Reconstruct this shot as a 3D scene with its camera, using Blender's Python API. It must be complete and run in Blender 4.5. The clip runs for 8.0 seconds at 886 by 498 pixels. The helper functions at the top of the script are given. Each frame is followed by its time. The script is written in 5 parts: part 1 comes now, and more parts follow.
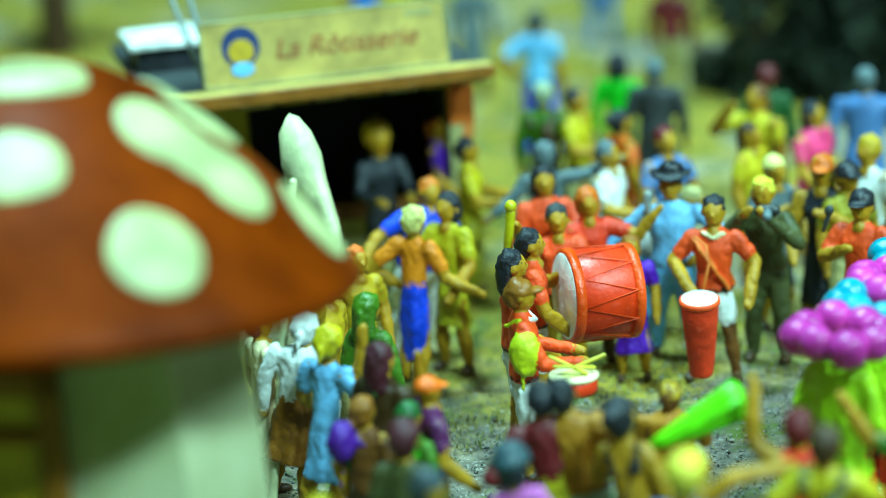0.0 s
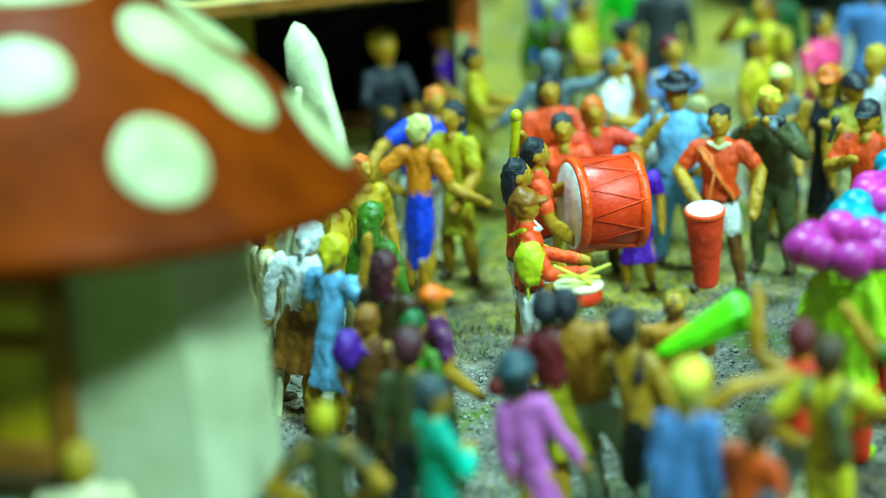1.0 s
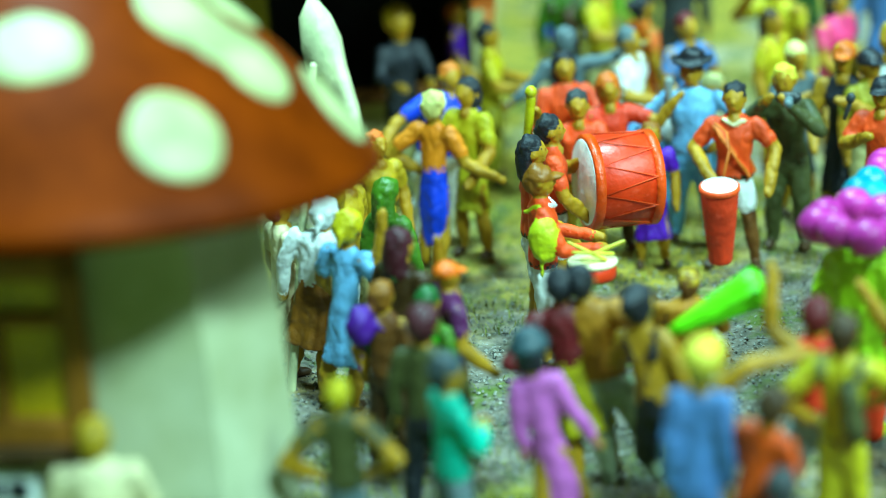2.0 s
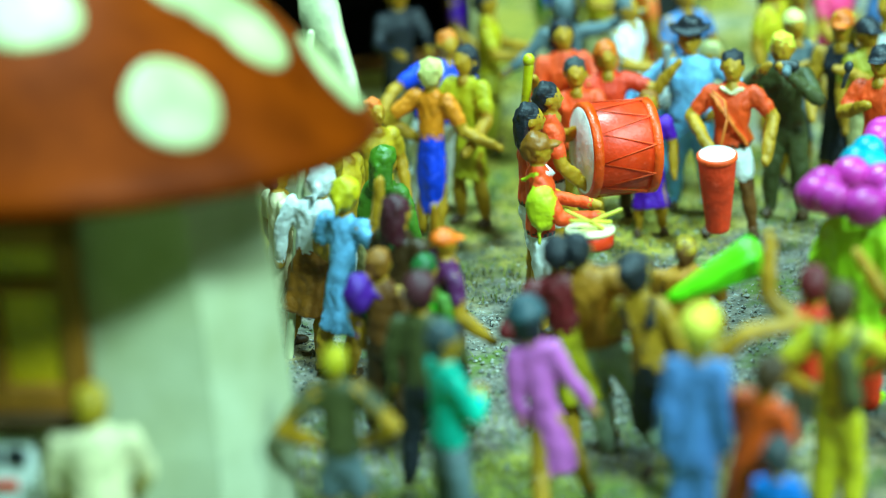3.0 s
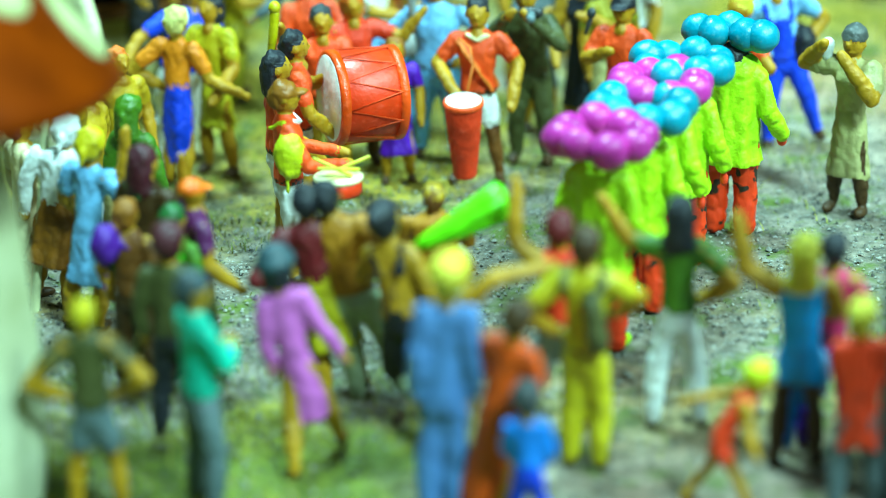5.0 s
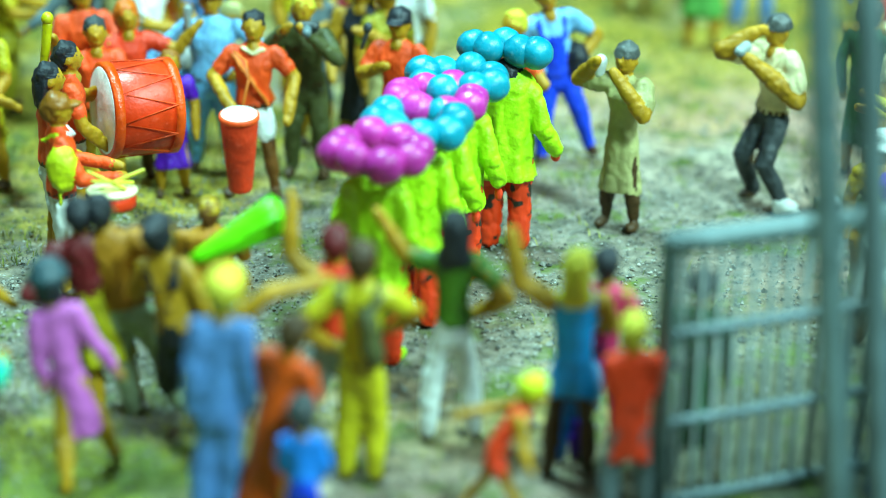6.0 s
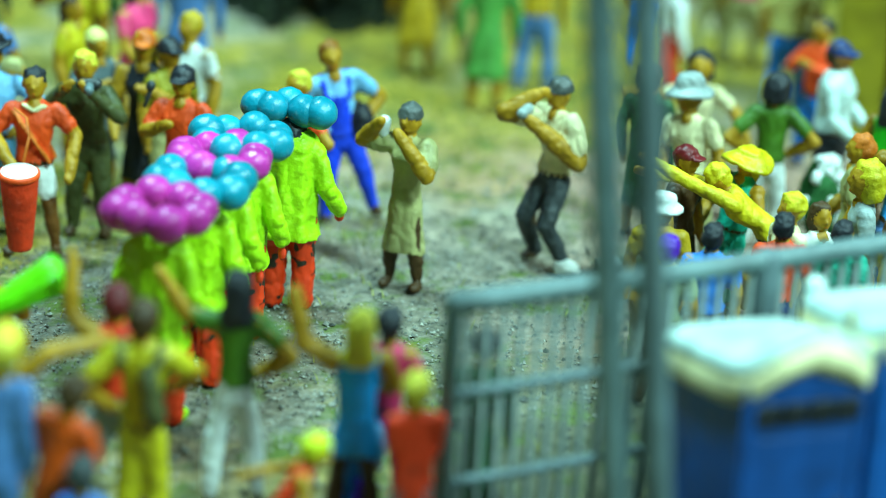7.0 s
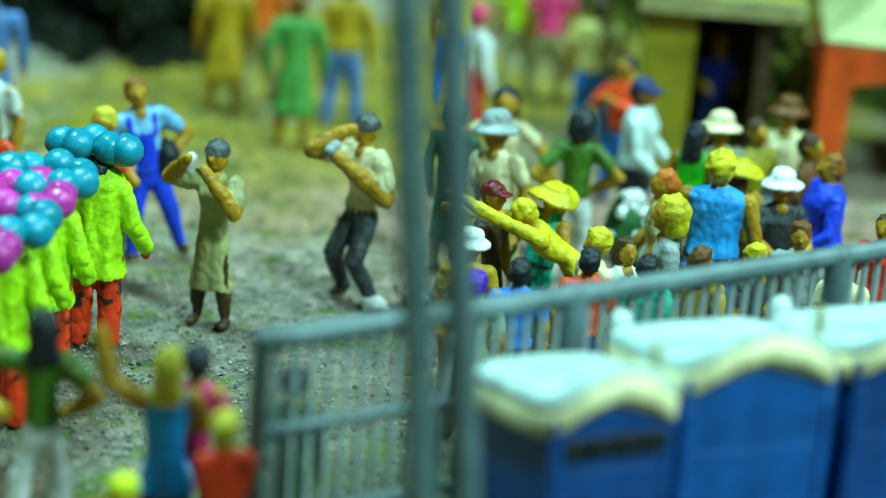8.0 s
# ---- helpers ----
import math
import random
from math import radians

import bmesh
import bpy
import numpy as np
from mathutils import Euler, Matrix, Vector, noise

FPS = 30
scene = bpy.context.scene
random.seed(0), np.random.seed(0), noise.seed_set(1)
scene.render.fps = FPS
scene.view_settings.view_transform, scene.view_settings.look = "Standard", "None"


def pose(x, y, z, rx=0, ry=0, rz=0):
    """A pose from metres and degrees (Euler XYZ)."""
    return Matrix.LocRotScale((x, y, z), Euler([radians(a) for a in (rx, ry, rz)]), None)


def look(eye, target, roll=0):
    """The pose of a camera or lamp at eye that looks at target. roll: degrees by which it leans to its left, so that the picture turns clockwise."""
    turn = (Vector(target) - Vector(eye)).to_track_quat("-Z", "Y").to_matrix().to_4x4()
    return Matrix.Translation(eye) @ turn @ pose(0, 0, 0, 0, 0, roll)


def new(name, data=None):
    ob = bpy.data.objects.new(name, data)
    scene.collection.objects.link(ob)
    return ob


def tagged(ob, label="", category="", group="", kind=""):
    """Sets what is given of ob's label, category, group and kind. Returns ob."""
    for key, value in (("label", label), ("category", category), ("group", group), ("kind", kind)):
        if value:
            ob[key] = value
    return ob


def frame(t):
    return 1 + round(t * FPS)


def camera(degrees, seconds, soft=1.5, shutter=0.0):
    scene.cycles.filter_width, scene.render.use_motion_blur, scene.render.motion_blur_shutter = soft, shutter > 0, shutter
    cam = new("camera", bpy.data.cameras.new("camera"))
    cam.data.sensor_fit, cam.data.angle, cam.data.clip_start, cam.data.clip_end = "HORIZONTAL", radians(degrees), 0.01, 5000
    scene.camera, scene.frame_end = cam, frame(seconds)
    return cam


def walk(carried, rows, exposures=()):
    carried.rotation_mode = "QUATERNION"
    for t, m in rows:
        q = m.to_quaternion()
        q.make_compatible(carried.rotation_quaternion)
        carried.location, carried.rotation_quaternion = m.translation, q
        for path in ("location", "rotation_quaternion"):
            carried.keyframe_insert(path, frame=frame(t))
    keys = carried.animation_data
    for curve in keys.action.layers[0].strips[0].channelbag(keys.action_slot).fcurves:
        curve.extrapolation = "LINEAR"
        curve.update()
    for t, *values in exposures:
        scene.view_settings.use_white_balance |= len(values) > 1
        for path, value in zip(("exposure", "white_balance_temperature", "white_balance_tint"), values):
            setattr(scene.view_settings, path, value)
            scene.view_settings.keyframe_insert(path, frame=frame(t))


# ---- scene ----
from mathutils.bvhtree import BVHTree

# A model-railway fairground in 1:87 scale: all lengths below are in millimetres of the true, small size.
MM = 0.001
EYE = (0.0, 0.0, 0.0845)
cam = camera(22.2, 8.0, soft=0.2)
# seconds, then the turn about x, y and z in degrees: the camera turns where it stands
ROWS = [
    (0.0, 72.881, 3.165, 8.270),
    (0.5, 71.496, 3.025, 8.310),
    (1.0, 70.590, 3.017, 8.457),
    (1.5, 70.224, 3.036, 8.622),
    (2.8, 69.438, 2.931, 9.082),
    (3.0, 69.187, 2.843, 8.836),
    (3.5, 68.462, 2.381, 7.658),
    (4.0, 67.823, 2.159, 6.563),
    (4.2, 67.642, 1.761, 6.302),
    (5.3, 67.671, 0.689, 0.937),
    (5.5, 67.700, 0.000, -0.000),
    (6.0, 67.993, -0.994, -2.608),
    (6.5, 68.717, -2.249, -5.143),
    (7.0, 69.693, -3.164, -7.656),
    (7.5, 70.439, -3.778, -10.029),
    (8.0, 70.932, -4.429, -12.379),
]
walk(cam, [(t, pose(*EYE, rx, ry, rz)) for t, rx, ry, rz in ROWS],
     [(0.0, -0.63, 6250, 10), (1.5, -0.52, 6250, 10), (3.5, -0.4, 6250, 10), (5.5, -0.3, 6400, 10), (6.5, -0.5, 6500, 10), (8.0, -1.06, 6500, 10)])
cam.data.dof.use_dof = True
cam.data.dof.focus_distance = 0.217
cam.data.dof.aperture_fstop = 16.5

# ---- light: lamps over the layout, an added fill on the visitors' side, and the dim hall round it ----
hall = bpy.data.worlds.new("hall")
scene.world = hall
hall.use_nodes = True
hall.node_tree.nodes["Background"].inputs["Color"].default_value = (0.85, 1.0, 0.22, 1)
hall.node_tree.nodes["Background"].inputs["Strength"].default_value = 0.013


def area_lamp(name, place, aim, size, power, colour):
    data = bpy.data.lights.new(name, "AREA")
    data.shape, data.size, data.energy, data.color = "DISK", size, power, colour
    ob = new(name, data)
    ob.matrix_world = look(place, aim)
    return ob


area_lamp("layout_lamp", (-0.1, 0.3, 0.54), (0.0, 0.2, 0.0), 0.1, 8.6, (0.46, 0.99, 1.0))
# second lamp, set low at the right as fill for the tent's front
area_lamp("layout_lamp", (0.36, 0.12, 0.38), (0.08, 0.22, 0.0), 0.13, 3.7, (0.54, 0.99, 0.94))
# unseen fill, added in front to brighten the figurines' backs and the walls
area_lamp("visitor_side_fill", (0.23, -0.15, 0.48), (0.01, 0.17, 0.0), 0.09, 9.2, (0.5, 0.99, 0.97))

# ---- materials ----
PALETTE = {
    "red": (0.64, 0.075, 0.006), "scarlet": (0.82, 0.115, 0.01), "orange": (0.82, 0.18, 0.008), "rust": (0.5, 0.14, 0.015),
    "yellow": (0.52, 0.46, 0.015), "lemon": (0.66, 0.66, 0.26), "ochre": (0.42, 0.3, 0.012), "olive": (0.26, 0.24, 0.012), "mustard": (0.45, 0.42, 0.01), "leaf": (0.16, 0.66, 0.004),
    "lime": (0.46, 0.78, 0.0), "green": (0.04, 0.5, 0.03), "moss": (0.055, 0.15, 0.01), "bottle": (0.015, 0.09, 0.02),
    "teal": (0.01, 0.42, 0.3), "sky": (0.24, 0.53, 0.95), "blue": (0.008, 0.085, 0.66), "azure": (0.02, 0.24, 0.75),
    "denim": (0.11, 0.21, 0.44), "slate": (0.11, 0.145, 0.155), "navy": (0.012, 0.03, 0.12), "purple": (0.1, 0.015, 0.4),
    "lilac": (0.55, 0.18, 0.5), "plum": (0.08, 0.013, 0.075), "pink": (0.8, 0.1, 0.22), "magenta": (0.48, 0.08, 0.33),
    "turquoise": (0.03, 0.25, 0.34), "white": (0.85, 0.86, 0.82), "cream": (0.75, 0.72, 0.45), "grey": (0.32, 0.36, 0.35),
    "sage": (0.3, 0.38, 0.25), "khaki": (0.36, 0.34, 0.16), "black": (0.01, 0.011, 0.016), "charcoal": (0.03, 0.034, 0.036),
    "brown": (0.12, 0.05, 0.008), "umber": (0.05, 0.025, 0.006), "maroon": (0.11, 0.01, 0.012), "skin": (0.38, 0.215, 0.006),
    "tan": (0.24, 0.1, 0.008), "blond": (0.58, 0.54, 0.1), "ginger": (0.5, 0.16, 0.015), "gravel": (0.3, 0.33, 0.33), "card": (0.43, 0.35, 0.12), "cabin": (0.001, 0.066, 0.23), "lettering": (0.28, 0.09, 0.035), "vermilion": (0.9, 0.095, 0.008), "chartreuse": (0.52, 0.62, 0.02), "drab": (0.055, 0.06, 0.018), "jade": (0.09, 0.3, 0.07), "plastic": (0.6, 0.7, 0.66), "pewter": (0.075, 0.08, 0.075), "pale_blue": (0.26, 0.52, 0.8), "board": (0.6, 0.6, 0.36), "cerulean": (0.02, 0.36, 0.95), "steel": (0.13, 0.175, 0.18), "spot": (0.42, 0.43, 0.22), "awning": (0.9, 0.14, 0.004), "ink": (0.03, 0.06, 0.075), "burgundy": (0.05, 0.006, 0.012), "cornflower": (0.1, 0.38, 0.95), "cabin_side": (0.001, 0.1, 0.33), "bronze": (0.34, 0.17, 0.01), "violet": (0.06, 0.012, 0.2), "amber": (0.75, 0.27, 0.006),
}


# model paints are strong in hue
for tone, c in PALETTE.items():
    mean = sum(c) / 3
    warm = 1.0 if tone in ("white", "grey", "cerulean", "board", "pewter", "pale_blue", "plastic", "spot", "steel", "gravel", "slate", "charcoal", "black", "sky", "azure", "turquoise", "denim", "cabin", "cabin_side", "cornflower", "ink") else 1.05 if tone in ("lime", "skin", "tan", "drab", "khaki") else 1.12
    PALETTE[tone] = tuple(max(0.0015, min(0.9, k * (mean + 1.22 * (v - mean)))) for v, k in zip(c, (warm, 1.0, 1.0)))


def nodes_of(mat):
    mat.use_nodes = True
    tree = mat.node_tree
    return tree, tree.nodes["Principled BSDF"]


def add(tree, kind, **values):
    node = tree.nodes.new(kind)
    for key, value in values.items():
        node.inputs[key].default_value = value
    return node


def mixed(tree, factor, a, b, blend="MIX"):
    node = tree.nodes.new("ShaderNodeMix")
    node.data_type, node.blend_type = "RGBA", blend
    for socket, value in ((node.inputs[0], factor), (node.inputs[6], a), (node.inputs[7], b)):
        if hasattr(value, "is_linked"):
            tree.links.new(value, socket)
        else:
            socket.default_value = value if not isinstance(value, tuple) else (*value[:3], 1)
    return node.outputs[2]


def ramp(tree, source, low, high):
    node = add(tree, "ShaderNodeMapRange")
    node.inputs["From Min"].default_value, node.inputs["From Max"].default_value = low, high
    tree.links.new(source, node.inputs["Value"])
    return node.outputs["Result"]


def noise_of(tree, coords, scale, detail=3.0, rough=0.55):
    node = add(tree, "ShaderNodeTexNoise", Scale=scale, Detail=detail, Roughness=rough)
    tree.links.new(coords, node.inputs["Vector"])
    return node.outputs["Fac"]


def shade(c, k):
    return tuple(min(1.0, v * k) for v in c)


MADE = {}


def paint(name, gloss=0.58, grain=1.1, wear=0.34):
    """Brushed model paint: uneven coats, a faint grain and thin worn spots."""
    key = (name, gloss, grain, wear)
    if key in MADE:
        return MADE[key]
    colour = PALETTE[name]
    mat = bpy.data.materials.new(name + "_paint")
    tree, shader = nodes_of(mat)
    co = tree.nodes.new("ShaderNodeTexCoord").outputs["Object"]
    shader.inputs["Specular IOR Level"].default_value = 0.45 if gloss > 0.3 else 0.5
    broad, fine = noise_of(tree, co, 260.0, 3), noise_of(tree, co, 1500.0, 4, 0.65)
    c = mixed(tree, ramp(tree, broad, 0.35, 0.68), shade(colour, 0.66), shade(colour, 1.12))
    pale = tuple(0.85 * min(1.0, 1.2 * v) + 0.15 * w for v, w in zip(colour, (0.55, 0.55, 0.4)))
    worn = add(tree, "ShaderNodeMath")
    worn.operation = "MULTIPLY"
    tree.links.new(ramp(tree, fine, 0.56, 0.72), worn.inputs[0])
    worn.inputs[1].default_value = wear
    c = mixed(tree, worn.outputs[0], c, pale)
    tree.links.new(c, shader.inputs["Base Color"])
    rough = ramp(tree, broad, 0.2, 0.8)
    spread = add(tree, "ShaderNodeMapRange")
    spread.inputs["To Min"].default_value, spread.inputs["To Max"].default_value = gloss - 0.12, gloss + 0.15
    tree.links.new(rough, spread.inputs["Value"])
    tree.links.new(spread.outputs["Result"], shader.inputs["Roughness"])
    folds = add(tree, "ShaderNodeBump", Strength=0.26 * grain, Distance=0.0008)
    tree.links.new(noise_of(tree, co, 560.0, 3, 0.6), folds.inputs["Height"])
    bump = add(tree, "ShaderNodeBump", Strength=0.45 * grain, Distance=0.0002)
    tree.links.new(fine, bump.inputs["Height"])
    tree.links.new(folds.outputs["Normal"], bump.inputs["Normal"])
    tree.links.new(bump.outputs["Normal"], shader.inputs["Normal"])
    MADE[key] = mat
    return mat


def ground_material():
    """Scatter material: grey grit on the trodden ground, yellow-green turf round it, with bare ochre soil between."""
    mat = bpy.data.materials.new("scatter_ground")
    tree, shader = nodes_of(mat)
    co = tree.nodes.new("ShaderNodeTexCoord").outputs["Object"]
    wide, mid, fine, tiny = noise_of(tree, co, 11.0, 4), noise_of(tree, co, 60.0, 5, 0.6), noise_of(tree, co, 500.0, 4, 0.7), noise_of(tree, co, 2200.0, 3, 0.7)
    grit = mixed(tree, ramp(tree, fine, 0.3, 0.7), (0.042, 0.038, 0.026), (0.25, 0.2, 0.15))
    grit = mixed(tree, ramp(tree, tiny, 0.58, 0.75), grit, (0.34, 0.34, 0.32))
    turf = mixed(tree, ramp(tree, fine, 0.3, 0.7), (0.09, 0.08, 0.005), (0.46, 0.31, 0.018))
    soil = mixed(tree, ramp(tree, fine, 0.3, 0.7), (0.16, 0.085, 0.05), (0.6, 0.32, 0.22))
    place = tree.nodes.new("ShaderNodeSeparateXYZ")
    tree.links.new(co, place.inputs[0])
    near = ramp(tree, place.outputs["Y"], 0.182, 0.16)
    side = add(tree, "ShaderNodeMath")
    side.operation = "MULTIPLY_ADD"
    tree.links.new(mid, side.inputs[0])
    side.inputs[1].default_value = 0.05
    tree.links.new(place.outputs["X"], side.inputs[2])
    green = mixed(tree, ramp(tree, fine, 0.3, 0.7), (0.025, 0.042, 0.004), (0.17, 0.2, 0.012))
    pale = mixed(tree, ramp(tree, fine, 0.3, 0.7), (0.05, 0.042, 0.026), (0.28, 0.22, 0.16))
    turf = mixed(tree, near, turf, mixed(tree, ramp(tree, side.outputs[0], 0.012, 0.028), green, pale))
    # the trodden strip crosses the fair about 196 mm from the eye, its edges broken by noise
    off = add(tree, "ShaderNodeMath")
    off.operation = "SUBTRACT"
    tree.links.new(place.outputs["Y"], off.inputs[0])
    skew = add(tree, "ShaderNodeMath")
    skew.operation = "MULTIPLY_ADD"
    tree.links.new(place.outputs["X"], skew.inputs[0])
    skew.inputs[1].default_value, skew.inputs[2].default_value = 0.45, 0.196
    tree.links.new(skew.outputs[0], off.inputs[1])
    away = add(tree, "ShaderNodeMath")
    away.operation = "ABSOLUTE"
    tree.links.new(off.outputs[0], away.inputs[0])
    ragged = add(tree, "ShaderNodeMath")
    ragged.operation = "MULTIPLY_ADD"
    tree.links.new(mid, ragged.inputs[0])
    ragged.inputs[1].default_value = 0.11
    tree.links.new(away.outputs[0], ragged.inputs[2])
    verge = add(tree, "ShaderNodeMath")
    verge.operation = "MULTIPLY_ADD"
    tree.links.new(near, verge.inputs[0])
    verge.inputs[1].default_value = 0.026
    tree.links.new(ragged.outputs[0], verge.inputs[2])
    c = mixed(tree, ramp(tree, verge.outputs[0], 0.078, 0.1), grit, turf)
    east = add(tree, "ShaderNodeMath")
    east.operation = "MULTIPLY_ADD"
    tree.links.new(place.outputs["X"], east.inputs[0])
    east.inputs[1].default_value = 3.0
    tree.links.new(wide, east.inputs[2])
    bare = add(tree, "ShaderNodeMath")
    bare.operation = "MULTIPLY"
    tree.links.new(ramp(tree, east.outputs[0], 0.55, 0.72), bare.inputs[0])
    tree.links.new(ramp(tree, place.outputs["Y"], 0.285, 0.245), bare.inputs[1])
    c = mixed(tree, bare.outputs[0], c, soil)
    # darker brown-green ground between the fence and the cabins
    yard = add(tree, "ShaderNodeMath")
    yard.operation = "MULTIPLY"
    tree.links.new(ramp(tree, place.outputs["X"], 0.02, 0.03), yard.inputs[0])
    tree.links.new(ramp(tree, place.outputs["Y"], 0.205, 0.185), yard.inputs[1])
    c = mixed(tree, yard.outputs[0], c, mixed(tree, ramp(tree, mid, 0.35, 0.65), (0.035, 0.04, 0.016), mixed(tree, ramp(tree, fine, 0.3, 0.7), (0.06, 0.055, 0.03), (0.24, 0.2, 0.13))))
    # worn pale patches on the meadow behind
    worn = add(tree, "ShaderNodeMath")
    worn.operation = "MULTIPLY"
    tree.links.new(ramp(tree, noise_of(tree, co, 24.0, 4, 0.6), 0.5, 0.6), worn.inputs[0])
    tree.links.new(ramp(tree, place.outputs["Y"], 0.215, 0.24), worn.inputs[1])
    c = mixed(tree, worn.outputs[0], c, mixed(tree, ramp(tree, fine, 0.3, 0.7), (0.15, 0.13, 0.09), (0.43, 0.35, 0.27)))
    c = mixed(tree, ramp(tree, noise_of(tree, co, 150.0, 4, 0.65), 0.52, 0.64), c, (0.075, 0.1, 0.01))
    c = mixed(tree, ramp(tree, noise_of(tree, co, 38.0, 5, 0.65), 0.56, 0.66), c, (0.05, 0.05, 0.02))
    tree.links.new(c, shader.inputs["Base Color"])
    shader.inputs["Roughness"].default_value = 0.95
    bump = add(tree, "ShaderNodeBump", Strength=1.0, Distance=0.0006)
    tree.links.new(fine, bump.inputs["Height"])
    tree.links.new(bump.outputs["Normal"], shader.inputs["Normal"])
    return mat


def glow_free_fibre(name, dark, light):
    """Flock and grit: each blade or grain a little different."""
    mat = bpy.data.materials.new(name)
    tree, shader = nodes_of(mat)
    island = tree.nodes.new("ShaderNodeNewGeometry").outputs["Random Per Island"]
    tree.links.new(mixed(tree, island, dark, light), shader.inputs["Base Color"])
    shader.inputs["Roughness"].default_value = 0.85
    return mat


# ---- mesh tools ----
class Shape:
    """Collects rings, tubes, balls and boxes in millimetres, each with its material, into one mesh."""

    def __init__(self):
        self.v, self.f, self.m, self.mats, self.smooth = [], [], [], [], []

    def slot(self, mat):
        if mat not in self.mats:
            self.mats.append(mat)
        return self.mats.index(mat)

    def face(self, idx, slot, smooth=True):
        self.f.append(idx), self.m.append(slot), self.smooth.append(smooth)

    def rings(self, rings, mat, close=True, smooth=True):
        """Skin over rings of equal count, with the ends closed."""
        s, base, n = self.slot(mat), len(self.v), len(rings[0])
        for r in rings:
            self.v += [tuple(p) for p in r]
        for k in range(len(rings) - 1):
            for i in range(n):
                j = (i + 1) % n
                a, b = base + k * n, base + (k + 1) * n
                self.face((a + i, a + j, b + j, b + i), s, smooth)
        if close:
            self.face(tuple(base + i for i in reversed(range(n))), s, smooth)
            top = base + (len(rings) - 1) * n
            self.face(tuple(top + i for i in range(n)), s, smooth)

    def loft(self, levels, mat, n=14, power=2.0, smooth=True, pleats=0):
        """Levels of (x, y, z, half width, half depth): a standing body of elliptic rings; pleats run out upwards."""
        out = []
        for k, (x, y, z, w0, d0) in enumerate(levels):
            ring = []
            for i in range(n):
                a = 2 * math.pi * i / n
                c, s = math.cos(a), math.sin(a)
                e = 2.0 / power
                wave = 1 + 0.09 * (1 - k / len(levels)) * math.cos(pleats * a + 0.6 * math.sin(2 * a)) if pleats else 1.0
                w, d = w0 * wave, d0 * wave
                ring.append((x + w * math.copysign(abs(c) ** e, c), y + d * math.copysign(abs(s) ** e, s), z))
            out.append(ring)
        self.rings(out, mat, True, smooth)

    def tube(self, points, radii, mat, n=9, flat=1.0):
        """A limb along points, rounded at both ends."""
        pts = [Vector(p) for p in points]
        ways = [(b - a).normalized() for a, b in zip(pts, pts[1:])]
        ways = [ways[0]] + [(a + b).normalized() for a, b in zip(ways, ways[1:])] + [ways[-1]]
        r0, r1 = radii[0], radii[-1]
        line = [(pts[0] - ways[0] * r0 * 0.85, ways[0], r0 * 0.45), (pts[0] - ways[0] * r0 * 0.5, ways[0], r0 * 0.83)]
        line += list(zip(pts, ways, radii))
        line += [(pts[-1] + ways[-1] * r1 * 0.5, ways[-1], r1 * 0.83), (pts[-1] + ways[-1] * r1 * 0.85, ways[-1], r1 * 0.45)]
        side = ways[0].orthogonal().normalized()
        rings = []
        for p, w, r in line:
            side = (side - w * side.dot(w)).normalized()
            up = w.cross(side)
            rings.append([p + (side * math.cos(2 * math.pi * i / n) + up * math.sin(2 * math.pi * i / n) * flat) * r for i in range(n)])
        self.rings(rings, mat)

    def ball(self, c, r, mat, n=12, m=8, lump=0.0, low=-1.0):
        """An ellipsoid; low cuts it off below that share of its half height."""
        r = r if isinstance(r, tuple) else (r, r, r)
        start = math.acos(max(-1.0, min(1.0, -low))) if low > -1 else 0.0
        rings = []
        for k in range(m + 1):
            a = start + (math.pi - start) * k / m
            q = max(math.sin(a), 0.03)
            rings.append([])
            for i in range(n):
                b = 2 * math.pi * i / n
                p = Vector((q * math.cos(b), q * math.sin(b), -math.cos(a)))
                k2 = 1 + lump * noise.noise(p * 2.3 + Vector(c))
                rings[-1].append((c[0] + p.x * r[0] * k2, c[1] + p.y * r[1] * k2, c[2] + p.z * r[2] * k2))
        self.rings(rings, mat)

    def box(self, c, half, mat, turn=None, edge=0.12):
        """A block with softened edges."""
        t = turn or Matrix.Identity(3)
        hx, hy, hz = half
        e = min(edge, hx * 0.45, hy * 0.45, hz * 0.45)
        rings = []
        for z, k in ((-hz, e), (-hz + e, 0), (hz - e, 0), (hz, e)):
            x, y = hx - k, hy - k
            f = e
            loop = [(x - f, -y), (x, -y + f), (x, y - f), (x - f, y), (-x + f, y), (-x, y - f), (-x, -y + f), (-x + f, -y)]
            rings.append([Vector(c) + t @ Vector((a, b, z)) for a, b in loop])
        self.rings(rings, mat, True, False)

    def bend(self, m):
        self.v = [tuple(m @ Vector(p)) for p in self.v]
        return self

    def jitter(self, amount, scale=1.0):
        for i, p in enumerate(self.v):
            q = Vector(p) * scale
            d = noise.noise_vector(q)
            self.v[i] = (p[0] + d.x * amount, p[1] + d.y * amount, p[2] + d.z * amount)
        return self

    def mesh(self, name):
        data = bpy.data.meshes.new(name)
        data.from_pydata([(x * MM, y * MM, z * MM) for x, y, z in self.v], [], self.f)
        for mat in self.mats:
            data.materials.append(mat)
        data.polygons.foreach_set("material_index", self.m)
        data.polygons.foreach_set("use_smooth", self.smooth)
        data.update()
        return data


